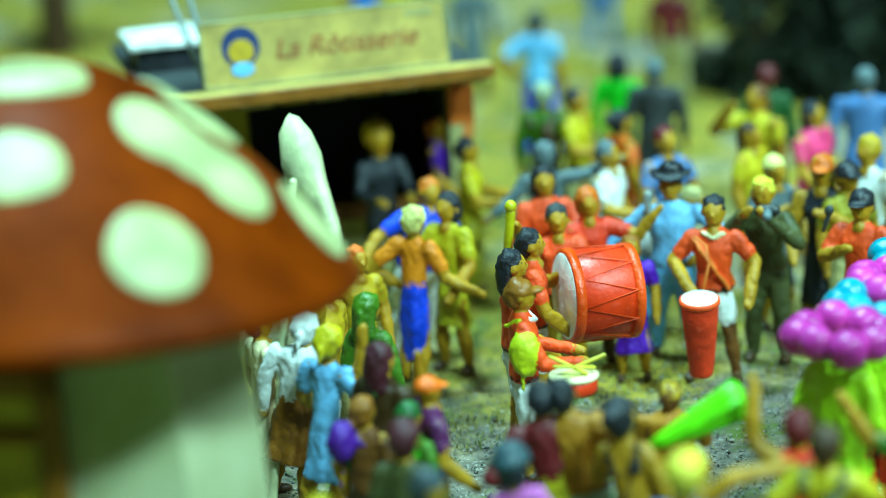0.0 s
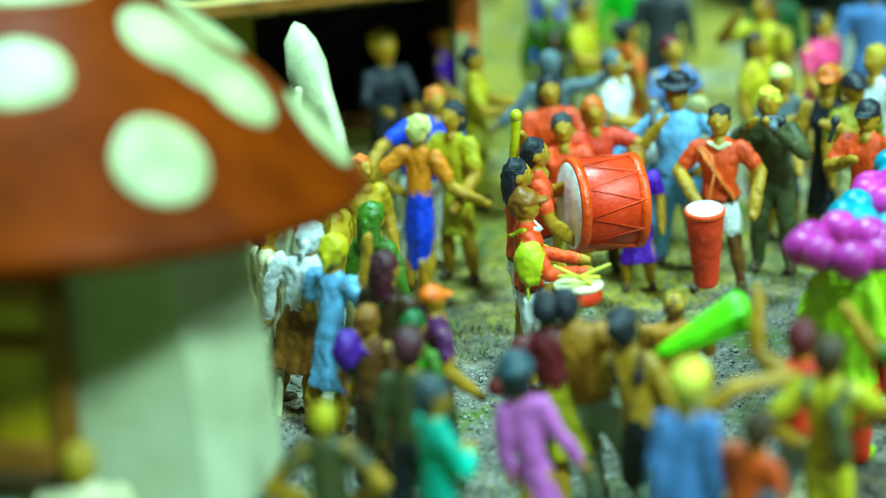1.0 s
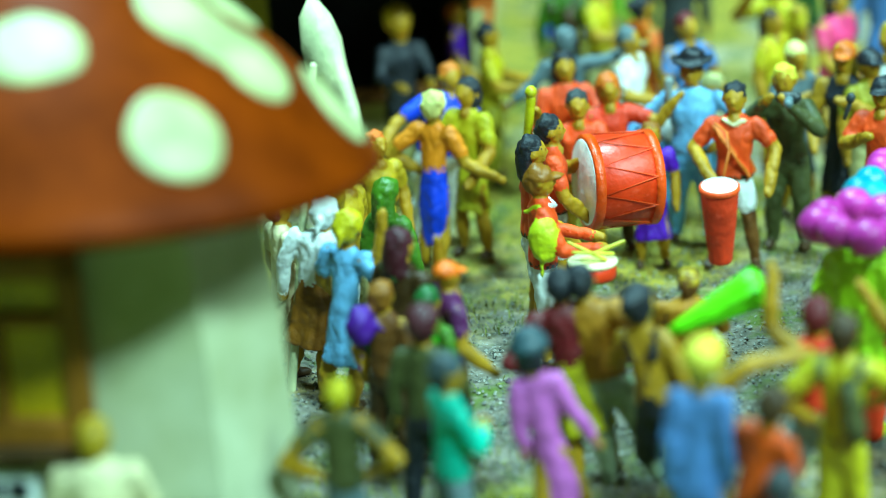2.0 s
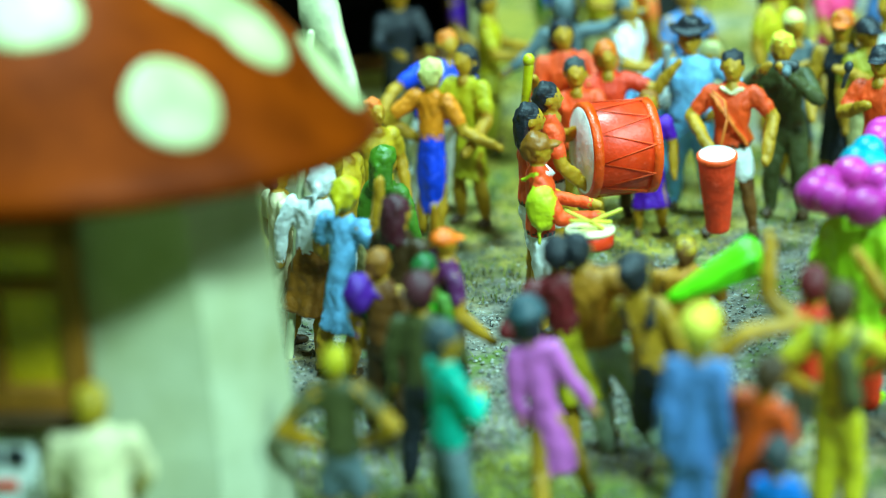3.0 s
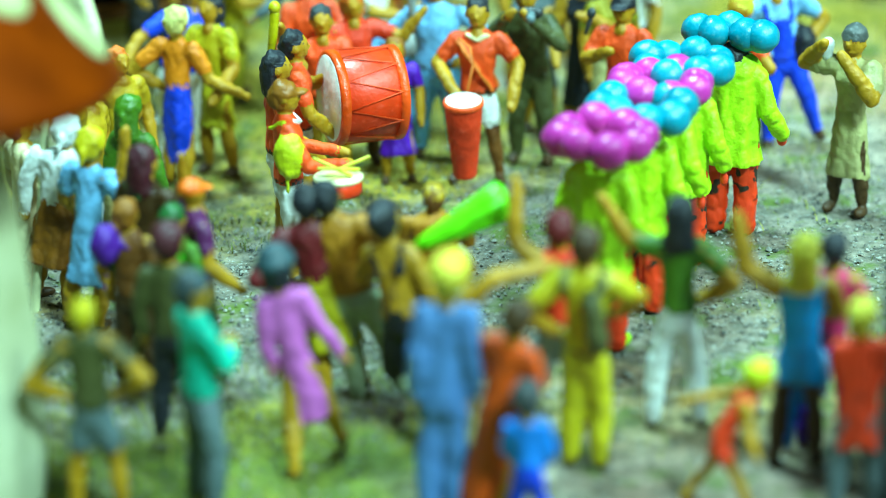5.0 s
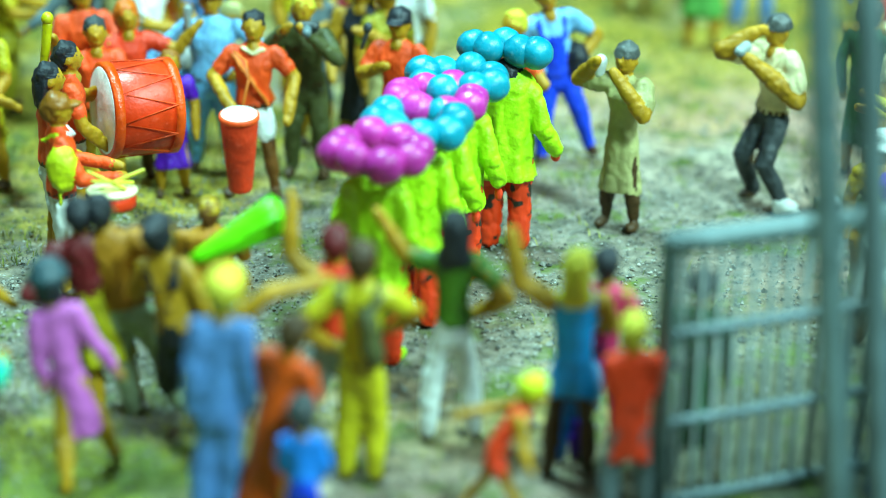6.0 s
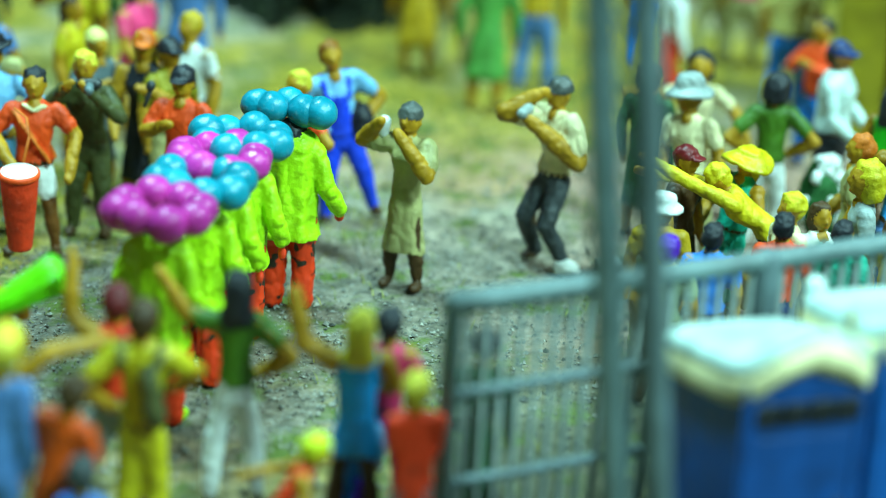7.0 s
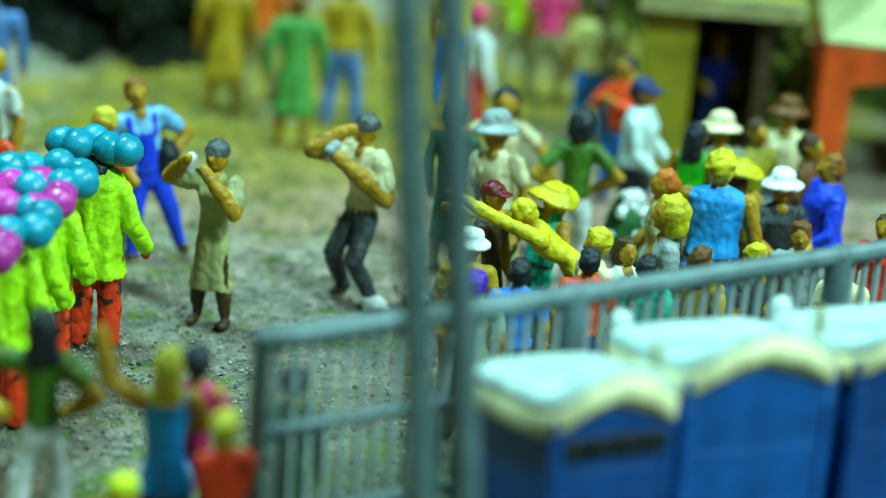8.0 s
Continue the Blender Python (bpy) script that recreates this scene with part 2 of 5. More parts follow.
def cast(shape, voxel, fold=0.1):
    """The shape melted into one skin, as a cast figurine is, each face keeping its nearest paint; in metres."""
    raw = bpy.data.meshes.new("raw")
    raw.from_pydata(shape.v, [], shape.f)
    raw.update()
    ob = new("raw", raw)
    melt = ob.modifiers.new("melt", "REMESH")
    melt.mode, melt.voxel_size, melt.use_smooth_shade = "VOXEL", voxel, True
    ease = ob.modifiers.new("ease", "SMOOTH")
    ease.factor, ease.iterations = 0.5, 2
    data = bpy.data.meshes.new_from_object(ob.evaluated_get(bpy.context.evaluated_depsgraph_get()))
    bpy.data.objects.remove(ob)
    skin = BVHTree.FromPolygons([Vector(p) for p in shape.v], shape.f)
    slots = []
    for poly in data.polygons:
        near = skin.find_nearest(poly.center)
        slots.append(shape.m[near[2]] if near[2] is not None else 0)
    data.materials.clear()
    for mat in shape.mats:
        data.materials.append(mat)
    data.polygons.foreach_set("material_index", slots)
    data.polygons.foreach_set("use_smooth", [True] * len(slots))
    lift = []
    for v in data.vertices:
        p = v.co
        # creases run aslant, sharp in their bottoms, over softer swells
        slant = Vector((p.x * 0.75 + p.z * 0.22, p.y * 0.75, p.z * 0.5 - p.x * 0.18))
        k = fold * (0.45 - 1.9 * (0.32 - min(0.32, abs(noise.noise(slant)))) / 0.32 * 0.6) + 0.32 * fold * noise.noise(p * 1.7)
        q = (p + v.normal * k) * MM
        lift += [q.x, q.y, q.z]
    data.vertices.foreach_set("co", lift)
    data.update()
    bpy.data.meshes.remove(raw)
    return data


def at(x, y, z=0.0, turn=0.0, lean_x=0.0, lean_y=0.0):
    return pose(x * MM, y * MM, z * MM, lean_x, lean_y, turn)


def thing(name, x, y, z, turn, label, category, group="", kind=""):
    """An empty at a thing's base, to carry its parts."""
    ob = new(name)
    ob.empty_display_size = 0.002
    ob.matrix_world = at(x, y, z, turn)
    return tagged(ob, label, category, group, kind)


def part(name, shape, parent, label=""):
    ob = new(name, shape.mesh(name))
    ob.parent = parent
    return tagged(ob, label)


def solid(name, shape, m, label, category, group="", kind=""):
    ob = new(name, shape.mesh(name))
    ob.matrix_world = m
    return tagged(ob, label, category, group, kind)

# ---- figurines: each one cast in one piece ----
ARMS = {
    "down": ((0.165, 0.01, 0.63), (0.17, -0.04, 0.46)), "hip": ((0.27, 0.05, 0.64), (0.14, -0.03, 0.55)), "up": ((0.2, -0.07, 0.93), (0.17, -0.1, 1.1)),
    "ahead": ((0.16, -0.06, 0.64), (0.1, -0.24, 0.62)), "out": ((0.27, -0.03, 0.75), (0.43, -0.06, 0.76)), "chest": ((0.2, -0.06, 0.65), (0.04, -0.15, 0.73)),
    "face": ((0.21, -0.13, 0.72), (0.06, -0.17, 0.89)), "head": ((0.3, -0.02, 0.88), (0.12, -0.06, 0.98)), "low": ((0.17, -0.04, 0.62), (0.13, -0.16, 0.5)),
    "wide": ((0.25, 0.02, 0.66), (0.33, -0.03, 0.52)), "reach": ((0.2, -0.14, 0.82), (0.25, -0.3, 0.98)), "back": ((0.2, 0.1, 0.64), (0.08, 0.13, 0.55)),
}


def figurine(label, x, y, turn, h, top, legs, hair, left="down", right="down", wear="trousers", cut="short", skin="skin", sleeves="short", step=0.0,
             spread=0.05, lean=0.0, tip=0.0, hat="", pack="", group="painted fairground figurines", z=0.0, stout=1.0, shoe="umber", bag="", sit=False, kneel=0.0, bag_left=False, trim="", low_hem=0.0, leg_tone="", head=1.0, short_leg=1.0, sash="", bag_at=None, bib="", limb=1.0):
    """One painted figurine of height h, its feet at x, y; turn 0 faces the camera's side, 90 faces along +x."""
    s = Shape()
    P, K, W, S, HR = paint(top), paint(legs), stout * 0.92, paint(skin, 0.55), paint(hair, 0.6, 1.6)
    hip = 0.47 if not sit else 0.2
    drop = 0.47 - hip

    def u(p, side=1):
        return (p[0] * side * (0.4 + 0.6 * W), p[1], p[2])

    bare = wear in ("skirt", "dress", "shorts", "coat", "gown", "tunic", "wrap")
    if bare and wear != "shorts":
        spread = min(spread, 0.035)
    for side in (-1, 1):
        fx, fy = side * (0.045 + spread), side * step * 0.5
        if sit:
            s.tube([(side * 0.06, 0, 0.22), (side * 0.08, -0.22, 0.23)], [0.065, 0.05], K)
            s.tube([(side * 0.08, -0.22, 0.23), (side * 0.08, -0.25, 0.04)], [0.048, 0.035], S if bare else K)
            s.ball((side * 0.08, -0.29, 0.03), (0.035, 0.07, 0.03), paint(shoe))
            continue
        hipp, knee, ankle = (side * 0.052 * W, 0, 0.46), (side * (0.05 + spread * 0.55), -0.018 + fy * 0.45 - kneel, 0.26), (fx, fy + 0.012, 0.045)
        leg = S if bare and wear not in ("coat", "tunic") else K
        if wear in ("coat", "tunic"):
            leg = paint("umber")
        if leg_tone:
            leg = paint(leg_tone)
        if wear == "shorts":
            end = tuple(a + (b - a) * short_leg for a, b in zip(hipp, knee))
            s.tube([hipp, end], [0.066 * W, 0.058], K)
            s.tube([end, knee, tuple(a + (b - a) * 0.35 for a, b in zip(knee, ankle)), ankle], [0.045, 0.038, 0.041, 0.026], leg)
        else:
            s.tube([hipp, tuple((a + b) / 2 for a, b in zip(hipp, knee)), knee, tuple((a + b) / 2 for a, b in zip(knee, ankle)), ankle],
                   [0.07 * W, 0.062 * W, 0.05, 0.046, 0.036] if not bare or leg_tone else [0.04, 0.04, 0.036, 0.042, 0.025], leg)
        s.ball((fx + side * 0.008, fy - 0.022, 0.022), (0.032, 0.062, 0.027), paint(shoe), 10, 6)
    # trunk
    def lv(rows):
        return [(0.0, yy, zz - drop, w * W, d * W) for yy, zz, w, d in rows]
    if wear in ("dress", "coat", "skirt", "gown", "tunic", "wrap"):
        hem, flare = (0.2, 0.13) if wear != "skirt" else (0.24, 0.125)
        if wear == "coat":
            hem, flare = 0.18, 0.135
        if wear == "gown":
            hem, flare = 0.07, 0.125
        if wear == "tunic":
            hem, flare = 0.37, 0.125
        if wear == "wrap":
            hem, flare = 0.13, 0.062
        hem = low_hem or hem
        cloth = K if wear in ("skirt", "wrap") else P
        s.loft(lv([(0, hem + 0.01, flare * 0.9, flare * 0.72), (0, hem, flare, flare * 0.8), (0, max(0.34, hem + 0.03), 0.112, 0.085), (0, 0.46, 0.104 if wear != "gown" else 0.118, 0.08), (0, 0.57, 0.082 if wear != "gown" else 0.116, 0.062), (0, 0.6, 0.08 if wear != "gown" else 0.115, 0.06)]), cloth, 40, pleats=7)
        s.loft(lv([(0, 0.56, 0.083 if wear != "gown" else 0.115, 0.062), (-0.005, 0.64, 0.092 if wear != "gown" else 0.114, 0.068), (-0.01, 0.72, 0.108, 0.074), (0, 0.78, 0.115, 0.066), (0, 0.815, 0.09, 0.055), (0, 0.84, 0.045, 0.042)]), P, 16)
    else:
        s.loft(lv([(0, 0.41, 0.07, 0.06), (0, 0.45, 0.104, 0.08), (0, 0.51, 0.1, 0.074), (0, 0.545, 0.095, 0.068)]), K, 16)
        s.loft(lv([(0, 0.51, 0.104, 0.077), (0, 0.53, 0.106, 0.078), (0, 0.6, 0.094, 0.068), (-0.005, 0.68, 0.106, 0.074), (-0.008, 0.74, 0.12, 0.077), (0, 0.79, 0.122, 0.066), (0, 0.82, 0.09, 0.056), (0, 0.842, 0.045, 0.042)]), P, 16)
        s.loft(lv([(0, 0.508, 0.107, 0.079), (0, 0.528, 0.107, 0.079)]), paint("umber"), 16)
    for side, arm in ((-1, left), (1, right)):
        elbow, hand = ARMS[arm] if isinstance(arm, str) else arm
        sh, elbow, hand = (side * 0.118 * W, 0, 0.785 - drop), u(elbow, side), u(hand, side)
        elbow, hand = (elbow[0], elbow[1], elbow[2] - drop), (hand[0], hand[1], hand[2] - drop)
        upper = S if sleeves == "none" else P
        lower = P if sleeves == "long" else S
        mid = tuple(a + (b - a) * 0.6 for a, b in zip(sh, elbow))
        s.tube([sh, mid, elbow], [r * limb for r in ((0.045, 0.041, 0.036) if sleeves == "long" else (0.043, 0.039, 0.034))], upper if sleeves != "short" else S)
        if sleeves == "short":
            s.tube([sh, mid], [0.05 * limb, 0.047 * limb], P)
        s.tube([elbow, tuple((a + b) / 2 for a, b in zip(elbow, hand)), hand], [r * limb for r in ((0.037, 0.038, 0.028) if sleeves != "long" else (0.037, 0.036, 0.028))], lower)
        way = (Vector(hand) - Vector(elbow)).normalized()
        s.tube([Vector(hand) - way * 0.005, Vector(hand) + way * 0.045], [0.032 * limb, 0.026 * limb], S, 8, 0.8)
    if not pack and sleeves != "long":
        s.ball((0, -0.036, 0.818 - drop), (0.036, 0.03, 0.03), S, 10, 6)
    # head with jaw, nose and ears
    zc = 0.925 - drop
    crown = len(s.v)
    s.tube([(0, 0.004, 0.83 - drop), (0, -0.004, 0.88 - drop)], [0.036, 0.034], S)
    s.ball((0, -0.006, zc), (0.056, 0.064, 0.074), S, 14, 10)
    s.ball((0, -0.022, zc - 0.036), (0.042, 0.044, 0.036), S, 10, 7)
    s.ball((0, -0.07, zc - 0.008), (0.011, 0.016, 0.017), S, 7, 5)
    for side in (-1, 1):
        s.ball((side * 0.056, 0.004, zc - 0.006), (0.01, 0.016, 0.02), S, 7, 5)
        s.ball((side * 0.024, -0.06, zc + 0.014), (0.01, 0.006, 0.006), paint("tan"), 6, 4)
    s.ball((0, -0.062, zc - 0.045), (0.02, 0.006, 0.006), paint("rust"), 6, 4)
    if cut in ("short", "long", "bun", "bob", "curly"):
        s.ball((0, 0.012, zc + 0.016), (0.064, 0.066, 0.07), HR, 14, 9, 0.25, 0.05)
        s.ball((0, 0.028, zc + 0.002), (0.062, 0.054, 0.066), HR, 12, 8, 0.2)
    if cut == "curly":
        s.ball((0, 0.014, zc + 0.02), (0.07, 0.071, 0.076), HR, 14, 9, 0.26, -0.15)
    if cut == "long":
        s.loft([(0, 0.04, zc - 0.15, 0.05, 0.025), (0, 0.045, zc - 0.12, 0.066, 0.034), (0, 0.04, zc - 0.03, 0.068, 0.042), (0, 0.03, zc + 0.04, 0.06, 0.045)], HR, 12)
    if cut == "bob":
        s.loft([(0, 0.022, zc - 0.075, 0.06, 0.045), (0, 0.022, zc - 0.05, 0.072, 0.056), (0, 0.016, zc + 0.03, 0.07, 0.06), (0, 0.012, zc + 0.07, 0.045, 0.045)], HR, 14)
    if cut == "bun":
        s.ball((0, 0.085, zc + 0.03), (0.034, 0.034, 0.034), HR, 10, 7, 0.2)
    if hat:
        kind, tone = hat.split(":")
        T = paint(tone, 0.45)
        if kind in ("brim", "trilby", "cowboy", "sun"):
            wide = {"brim": 0.112, "trilby": 0.09, "cowboy": 0.108, "sun": 0.15}[kind]
            up = 0.018 if kind == "cowboy" else 0.0
            tall = 0.55 if kind == "sun" else 1.0
            droop = {"brim": 0.012, "trilby": 0.0, "cowboy": 0.0, "sun": 0.008}[kind]
            rings = []
            for k, (r, zz) in enumerate(((wide, 0.022 - droop), (wide + 0.005, 0.034 - droop), (wide, 0.046 - droop), (0.073, 0.05), (0.068, 0.05 + 0.035 * tall), (0.055, 0.05 + 0.055 * tall), (0.025, 0.05 + 0.062 * tall))):
                ring = []
                for i in range(18):
                    a = 2 * math.pi * i / 18
                    curl = (0.03 if kind == "cowboy" else -0.012) * abs(math.cos(a)) ** 2 * (k < 3) * (1 if kind != "sun" else 3.6)
                    ring.append((r * math.cos(a), r * math.sin(a) * (1.0 if kind != "cowboy" else 0.95), zc + zz + curl + up))
                rings.append(ring)
            s.rings(rings, T)
            if kind in ("cowboy", "trilby"):
                s.loft([(0, 0, zc + 0.047 + up, 0.071, 0.071), (0, 0, zc + 0.062 + up, 0.069, 0.069)], paint("black"), 16)
        if kind in ("cap", "beanie"):
            s.ball((0, 0.006, zc + 0.018), (0.069, 0.074, 0.075), T, 14, 9, 0.1, 0.0)
        if kind == "cap":
            s.ball((0, -0.075, zc + 0.024), (0.052, 0.05, 0.012), T, 12, 5)
        if kind == "kerchief":
            s.ball((0, 0.012, zc + 0.018), (0.068, 0.073, 0.074), T, 14, 9, 0.2, -0.1)
            s.tube([(0, 0.075, zc), (0, 0.1, zc - 0.07)], [0.025, 0.012], T)
    if head != 1.0:
        for i in range(crown, len(s.v)):
            a, b, c = s.v[i]
            s.v[i] = (a * head, b * head, zc - 0.07 + (c - zc + 0.07) * head)
    if sash:
        s.tube([(-0.11, -0.02, 0.8), (-0.06, -0.08, 0.74), (0.02, -0.09, 0.63), (0.09, -0.06, 0.53)], [0.016] * 4, paint(sash), 7, 0.6)
        s.tube([(-0.11, 0.0, 0.8), (-0.05, 0.075, 0.72), (0.04, 0.08, 0.62), (0.1, 0.03, 0.53)], [0.016] * 4, paint(sash), 7, 0.6)
    if bib:
        s.loft([(0, -0.004, 0.5, 0.098 * W, 0.084 * W), (0, -0.004, 0.56, 0.086 * W, 0.08 * W), (0, -0.01, 0.66, 0.07 * W, 0.082 * W), (0, -0.012, 0.72, 0.062 * W, 0.08 * W)], paint(bib), 16)
        for side in (-1, 1):
            s.tube([(side * 0.055, -0.078, 0.7), (side * 0.07, -0.05, 0.8), (side * 0.07, 0.02, 0.825), (side * 0.05, 0.07, 0.7)], [0.013] * 4, paint(bib), 6)
    if trim:
        # neckband
        s.tube([(-0.06, -0.045, 0.825), (0, -0.075, 0.8), (0.06, -0.045, 0.825)], [0.009] * 3, paint(trim), 7)
    if pack:
        s.loft([(-0.07, 0.08, 0.54, 0.03, 0.03), (-0.065, 0.085, 0.57, 0.04, 0.04), (-0.045, 0.085, 0.7, 0.036, 0.04), (-0.03, 0.08, 0.76, 0.025, 0.03)], paint(pack), 12, 3.0)
        for side in (-1, 1):
            s.tube([(side * 0.07, 0.08, 0.76), (side * 0.075, 0.0, 0.835), (side * 0.075, -0.075, 0.74), (side * 0.08, -0.06, 0.6)], [0.013] * 4, paint(pack), 6)
    if bag:
        side = -1 if bag_left else 1
        s.ball(bag_at or (0.16 * side, 0.02, 0.47), (0.055, 0.085, 0.13) if bag_at is None else (0.07, 0.08, 0.12), paint(bag), 12, 8, 0.1)
        s.tube([(0.16 * side, 0.02, 0.5), (0.08 * side, 0.02, 0.83), (-0.02, 0.08, 0.78)], [0.01, 0.01, 0.01], paint(bag), 6)
    s.v = [(a * h, b * h, c * h) for a, b, c in s.v]
    s.jitter(0.15, 0.5)
    # a bow forwards from the hips, then the whole cast leaning
    if lean:
        out = []
        for a, b, c in s.v:
            k = max(0.0, min(1.0, (c / h - 0.4) / 0.3))
            q = Matrix.Rotation(radians(lean) * k, 3, "X") @ Vector((a, b, c - 0.45 * h))
            out.append((q.x, q.y, q.z + 0.45 * h))
        s.v = out
    low = min(p[2] for p in s.v)
    s.v = [(a, b, c - low) for a, b, c in s.v]
    ob = new("figurine", cast(s, 0.18 if 188 < y < 226 else 0.24 if 168 < y < 240 else 0.34))
    ob.data.name = "figurine"
    ob.matrix_world = at(x, y, z - 0.1, turn, 0, tip)
    return tagged(ob, label, "figurine", group)

# ---- ground ----
def ground_sheet():
    """One sheet: fine and lumpy under the fair, coarse out to the hall's edge."""
    bm = bmesh.new()
    xs = [-900, -500, -300] + [-180 + 3.0 * i for i in range(121)] + [300, 500, 900]
    ys = [-400, -100, 40] + [80 + 3.0 * i for i in range(141)] + [600, 800, 1200]
    grid = []
    for y in ys:
        row = []
        for x in xs:
            z = 0.35 * noise.noise(Vector((x * 0.05, y * 0.05, 0))) + 0.22 * noise.noise(Vector((x * 0.21, y * 0.21, 3)))
            row.append(bm.verts.new((x * MM, y * MM, (z - 0.15) * MM)))
        grid.append(row)
    for a, b in zip(grid, grid[1:]):
        for i in range(len(xs) - 1):
            f = bm.faces.new((a[i], a[i + 1], b[i + 1], b[i]))
            f.smooth = True
    data = bpy.data.meshes.new("ground")
    bm.to_mesh(data)
    bm.free()
    data.materials.append(ground_material())
    ob = new("ground", data)
    return tagged(ob, "grey grit and yellow-green scatter turf of the layout", "ground", kind="structure")


ground_sheet()

# ---- mushroom house ----
CAP = ((0.0, 16.6), (2.5, 16.4), (6.0, 15.6), (10.0, 13.7), (14.0, 10.6), (17.0, 8.0), (20.0, 4.6), (22.4, 1.6), (23.7, 0.2), (24.0, -0.6), (23.4, -1.2), (21.0, -1.0), (15.0, 0.6), (8.0, 2.0))


def cap_height(r):
    for (a, za), (b, zb) in zip(CAP, CAP[1:]):
        if r <= b:
            return za + (zb - za) * (r - a) / (b - a)
    return 0.0


def mushroom_house(x, y):
    house = thing("mushroom_house", x, y, 0, 20, "toadstool house with a white-spotted red cap and pale walls", "toy house")
    tilt = Matrix.Translation((0, 0, 33.8)) @ Matrix.Rotation(radians(-7), 4, "X") @ Matrix.Scale(1.028, 4)
    turn = Matrix.Rotation(radians(-20), 4, "Z")
    red = bpy.data.materials.new("toadstool_red")
    tree, shader = nodes_of(red)
    co = tree.nodes.new("ShaderNodeTexCoord").outputs["Object"]
    c = mixed(tree, ramp(tree, noise_of(tree, co, 90.0, 5, 0.6), 0.3, 0.7), (0.07, 0.0085, 0.0003), (0.225, 0.03, 0.0003))
    c = mixed(tree, ramp(tree, noise_of(tree, co, 900.0, 4, 0.7), 0.6, 0.75), c, (0.11, 0.008, 0.002))
    tree.links.new(c, shader.inputs["Base Color"])
    shader.inputs["Roughness"].default_value = 0.42
    shader.inputs["Specular IOR Level"].default_value = 0.03
    cap = Shape()
    levels = [(0, 0, z, max(r, 0.05), max(r, 0.05)) for r, z in CAP]
    cap.loft(levels, red, 64)
    cap.bend(turn @ tilt)
    cap_ob = part("cap", cap, house, "glossy red conical cap, worn and slightly tilted")
    white = paint("spot", 0.45, 0.6, 0.1)
    for angle, r0, a, b in ((-47, 19.8, 3.4, 2.7), (-75, 14.0, 3.7, 3.0), (-24, 12.6, 3.3, 3.2), (-19, 14.6, 2.9, 3.0), (-14, 16.6, 3.3, 3.3), (14, 12.6, 3.4, 3.6), (-68, 5.4, 4.6, 3.6), (-105, 19.0, 3.4, 3.4), (10, 20.6, 3.8, 2.9), (40, 12.0, 3.4, 3.4), (75, 18.0, 3.4, 3.4), (120, 12.0, 3.4, 3.4), (160, 18.0, 3.4, 3.4), (-145, 12.0, 3.6, 3.6), (-160, 19.5, 3.2, 3.2)):
        s = Shape()
        ca, sa = math.cos(radians(angle)), math.sin(radians(angle))
        rings = []
        for k, lift in ((1.0, -0.1), (0.99, 0.18), (0.93, 0.3), (0.7, 0.36), (0.35, 0.38), (0.02, 0.38)):
            ring = []
            for i in range(28):
                q = 2 * math.pi * i / 28
                wob = 1 + 0.05 * noise.noise(Vector((math.cos(q) * 1.5 + angle, math.sin(q) * 1.5, r0)))
                u, w = b * k * wob * math.cos(q) * 0.8, a * k * wob * math.sin(q)
                px, py = (r0 + u) * ca - w * sa, (r0 + u) * sa + w * ca
                rr = min(23.6, math.hypot(px, py))
                ring.append((px, py, cap_height(rr) + lift))
            rings.append(ring)
        s.rings(rings, white)
        s.bend(turn @ tilt)
        part("spot", s, cap_ob)
    # walls of one broad front and bevelled sides, slightly bellied
    stem = Shape()
    wall_paint = bpy.data.materials.new("toadstool_wall")
    tree, shader = nodes_of(wall_paint)
    co = tree.nodes.new("ShaderNodeTexCoord").outputs["Object"]
    c = mixed(tree, ramp(tree, noise_of(tree, co, 70.0, 5, 0.6), 0.35, 0.7), (0.37, 0.37, 0.19), (0.61, 0.61, 0.41))
    tree.links.new(c, shader.inputs["Base Color"])
    shader.inputs["Roughness"].default_value = 0.6
    rings = []
    for z, k in ((0, 1.0), (4, 1.03), (12, 1.05), (22, 1.02), (29, 0.97), (35.2, 0.92)):
        ring = []
        for angle in (-134, -37, -2, 46, 134, 182):
            ring.append((16.4 * k * math.cos(radians(angle)), 16.4 * k * math.sin(radians(angle)), z))
        rings.append(ring)
    stem.rings(rings, wall_paint, True, False)
    stem.bend(turn)
    part("wall", stem, house, "cream-green plastered stem wall")
    wood = paint("tan", 0.55)
    front = 0.0
    # the broad front wall, its middle and its slant
    hang = Matrix.Translation((0.6, -11.35, 2.6)) @ Matrix.Rotation(radians(3), 4, "Z") @ Matrix.Translation((1.4, -0.35, 0))
    win = Shape()
    for cx, cz, hx, hz in ((-9.0, 21.2, 0.9, 7.2), (2.2, 21.2, 0.9, 7.2), (-3.4, 27.6, 6.5, 0.9), (-3.4, 14.9, 6.6, 1.0), (-3.4, 23.6, 5.0, 0.5), (-3.4, 19.4, 0.4, 4.4)):
        win.box((cx, front - 0.35, cz), (hx, 0.6, hz), wood)
    win.bend(turn @ hang)
    frame_ob = part("window_frame", win, house, "brown wooden window frame")
    for cx, cz, hx, hz in ((-5.9, 19.5, 2.25, 3.9), (-0.9, 19.5, 2.25, 3.9), (-3.4, 25.3, 4.7, 1.35)):
        pane = Shape()
        pane.box((cx, front + 0.1, cz), (hx, 0.3, hz), paint("ochre", 0.25, 0.3))
        pane.bend(turn @ hang)
        part("pane", pane, frame_ob, "shiny ochre pane")
    sill = Shape()
    sill.box((-3.4, front - 0.9, 13.5), (7.2, 1.2, 0.5), paint("umber", 0.6))
    sill.bend(turn @ hang)
    part("window_sill", sill, house)
    # a white notice under the window, its marks too faint to read
    plate = Shape()
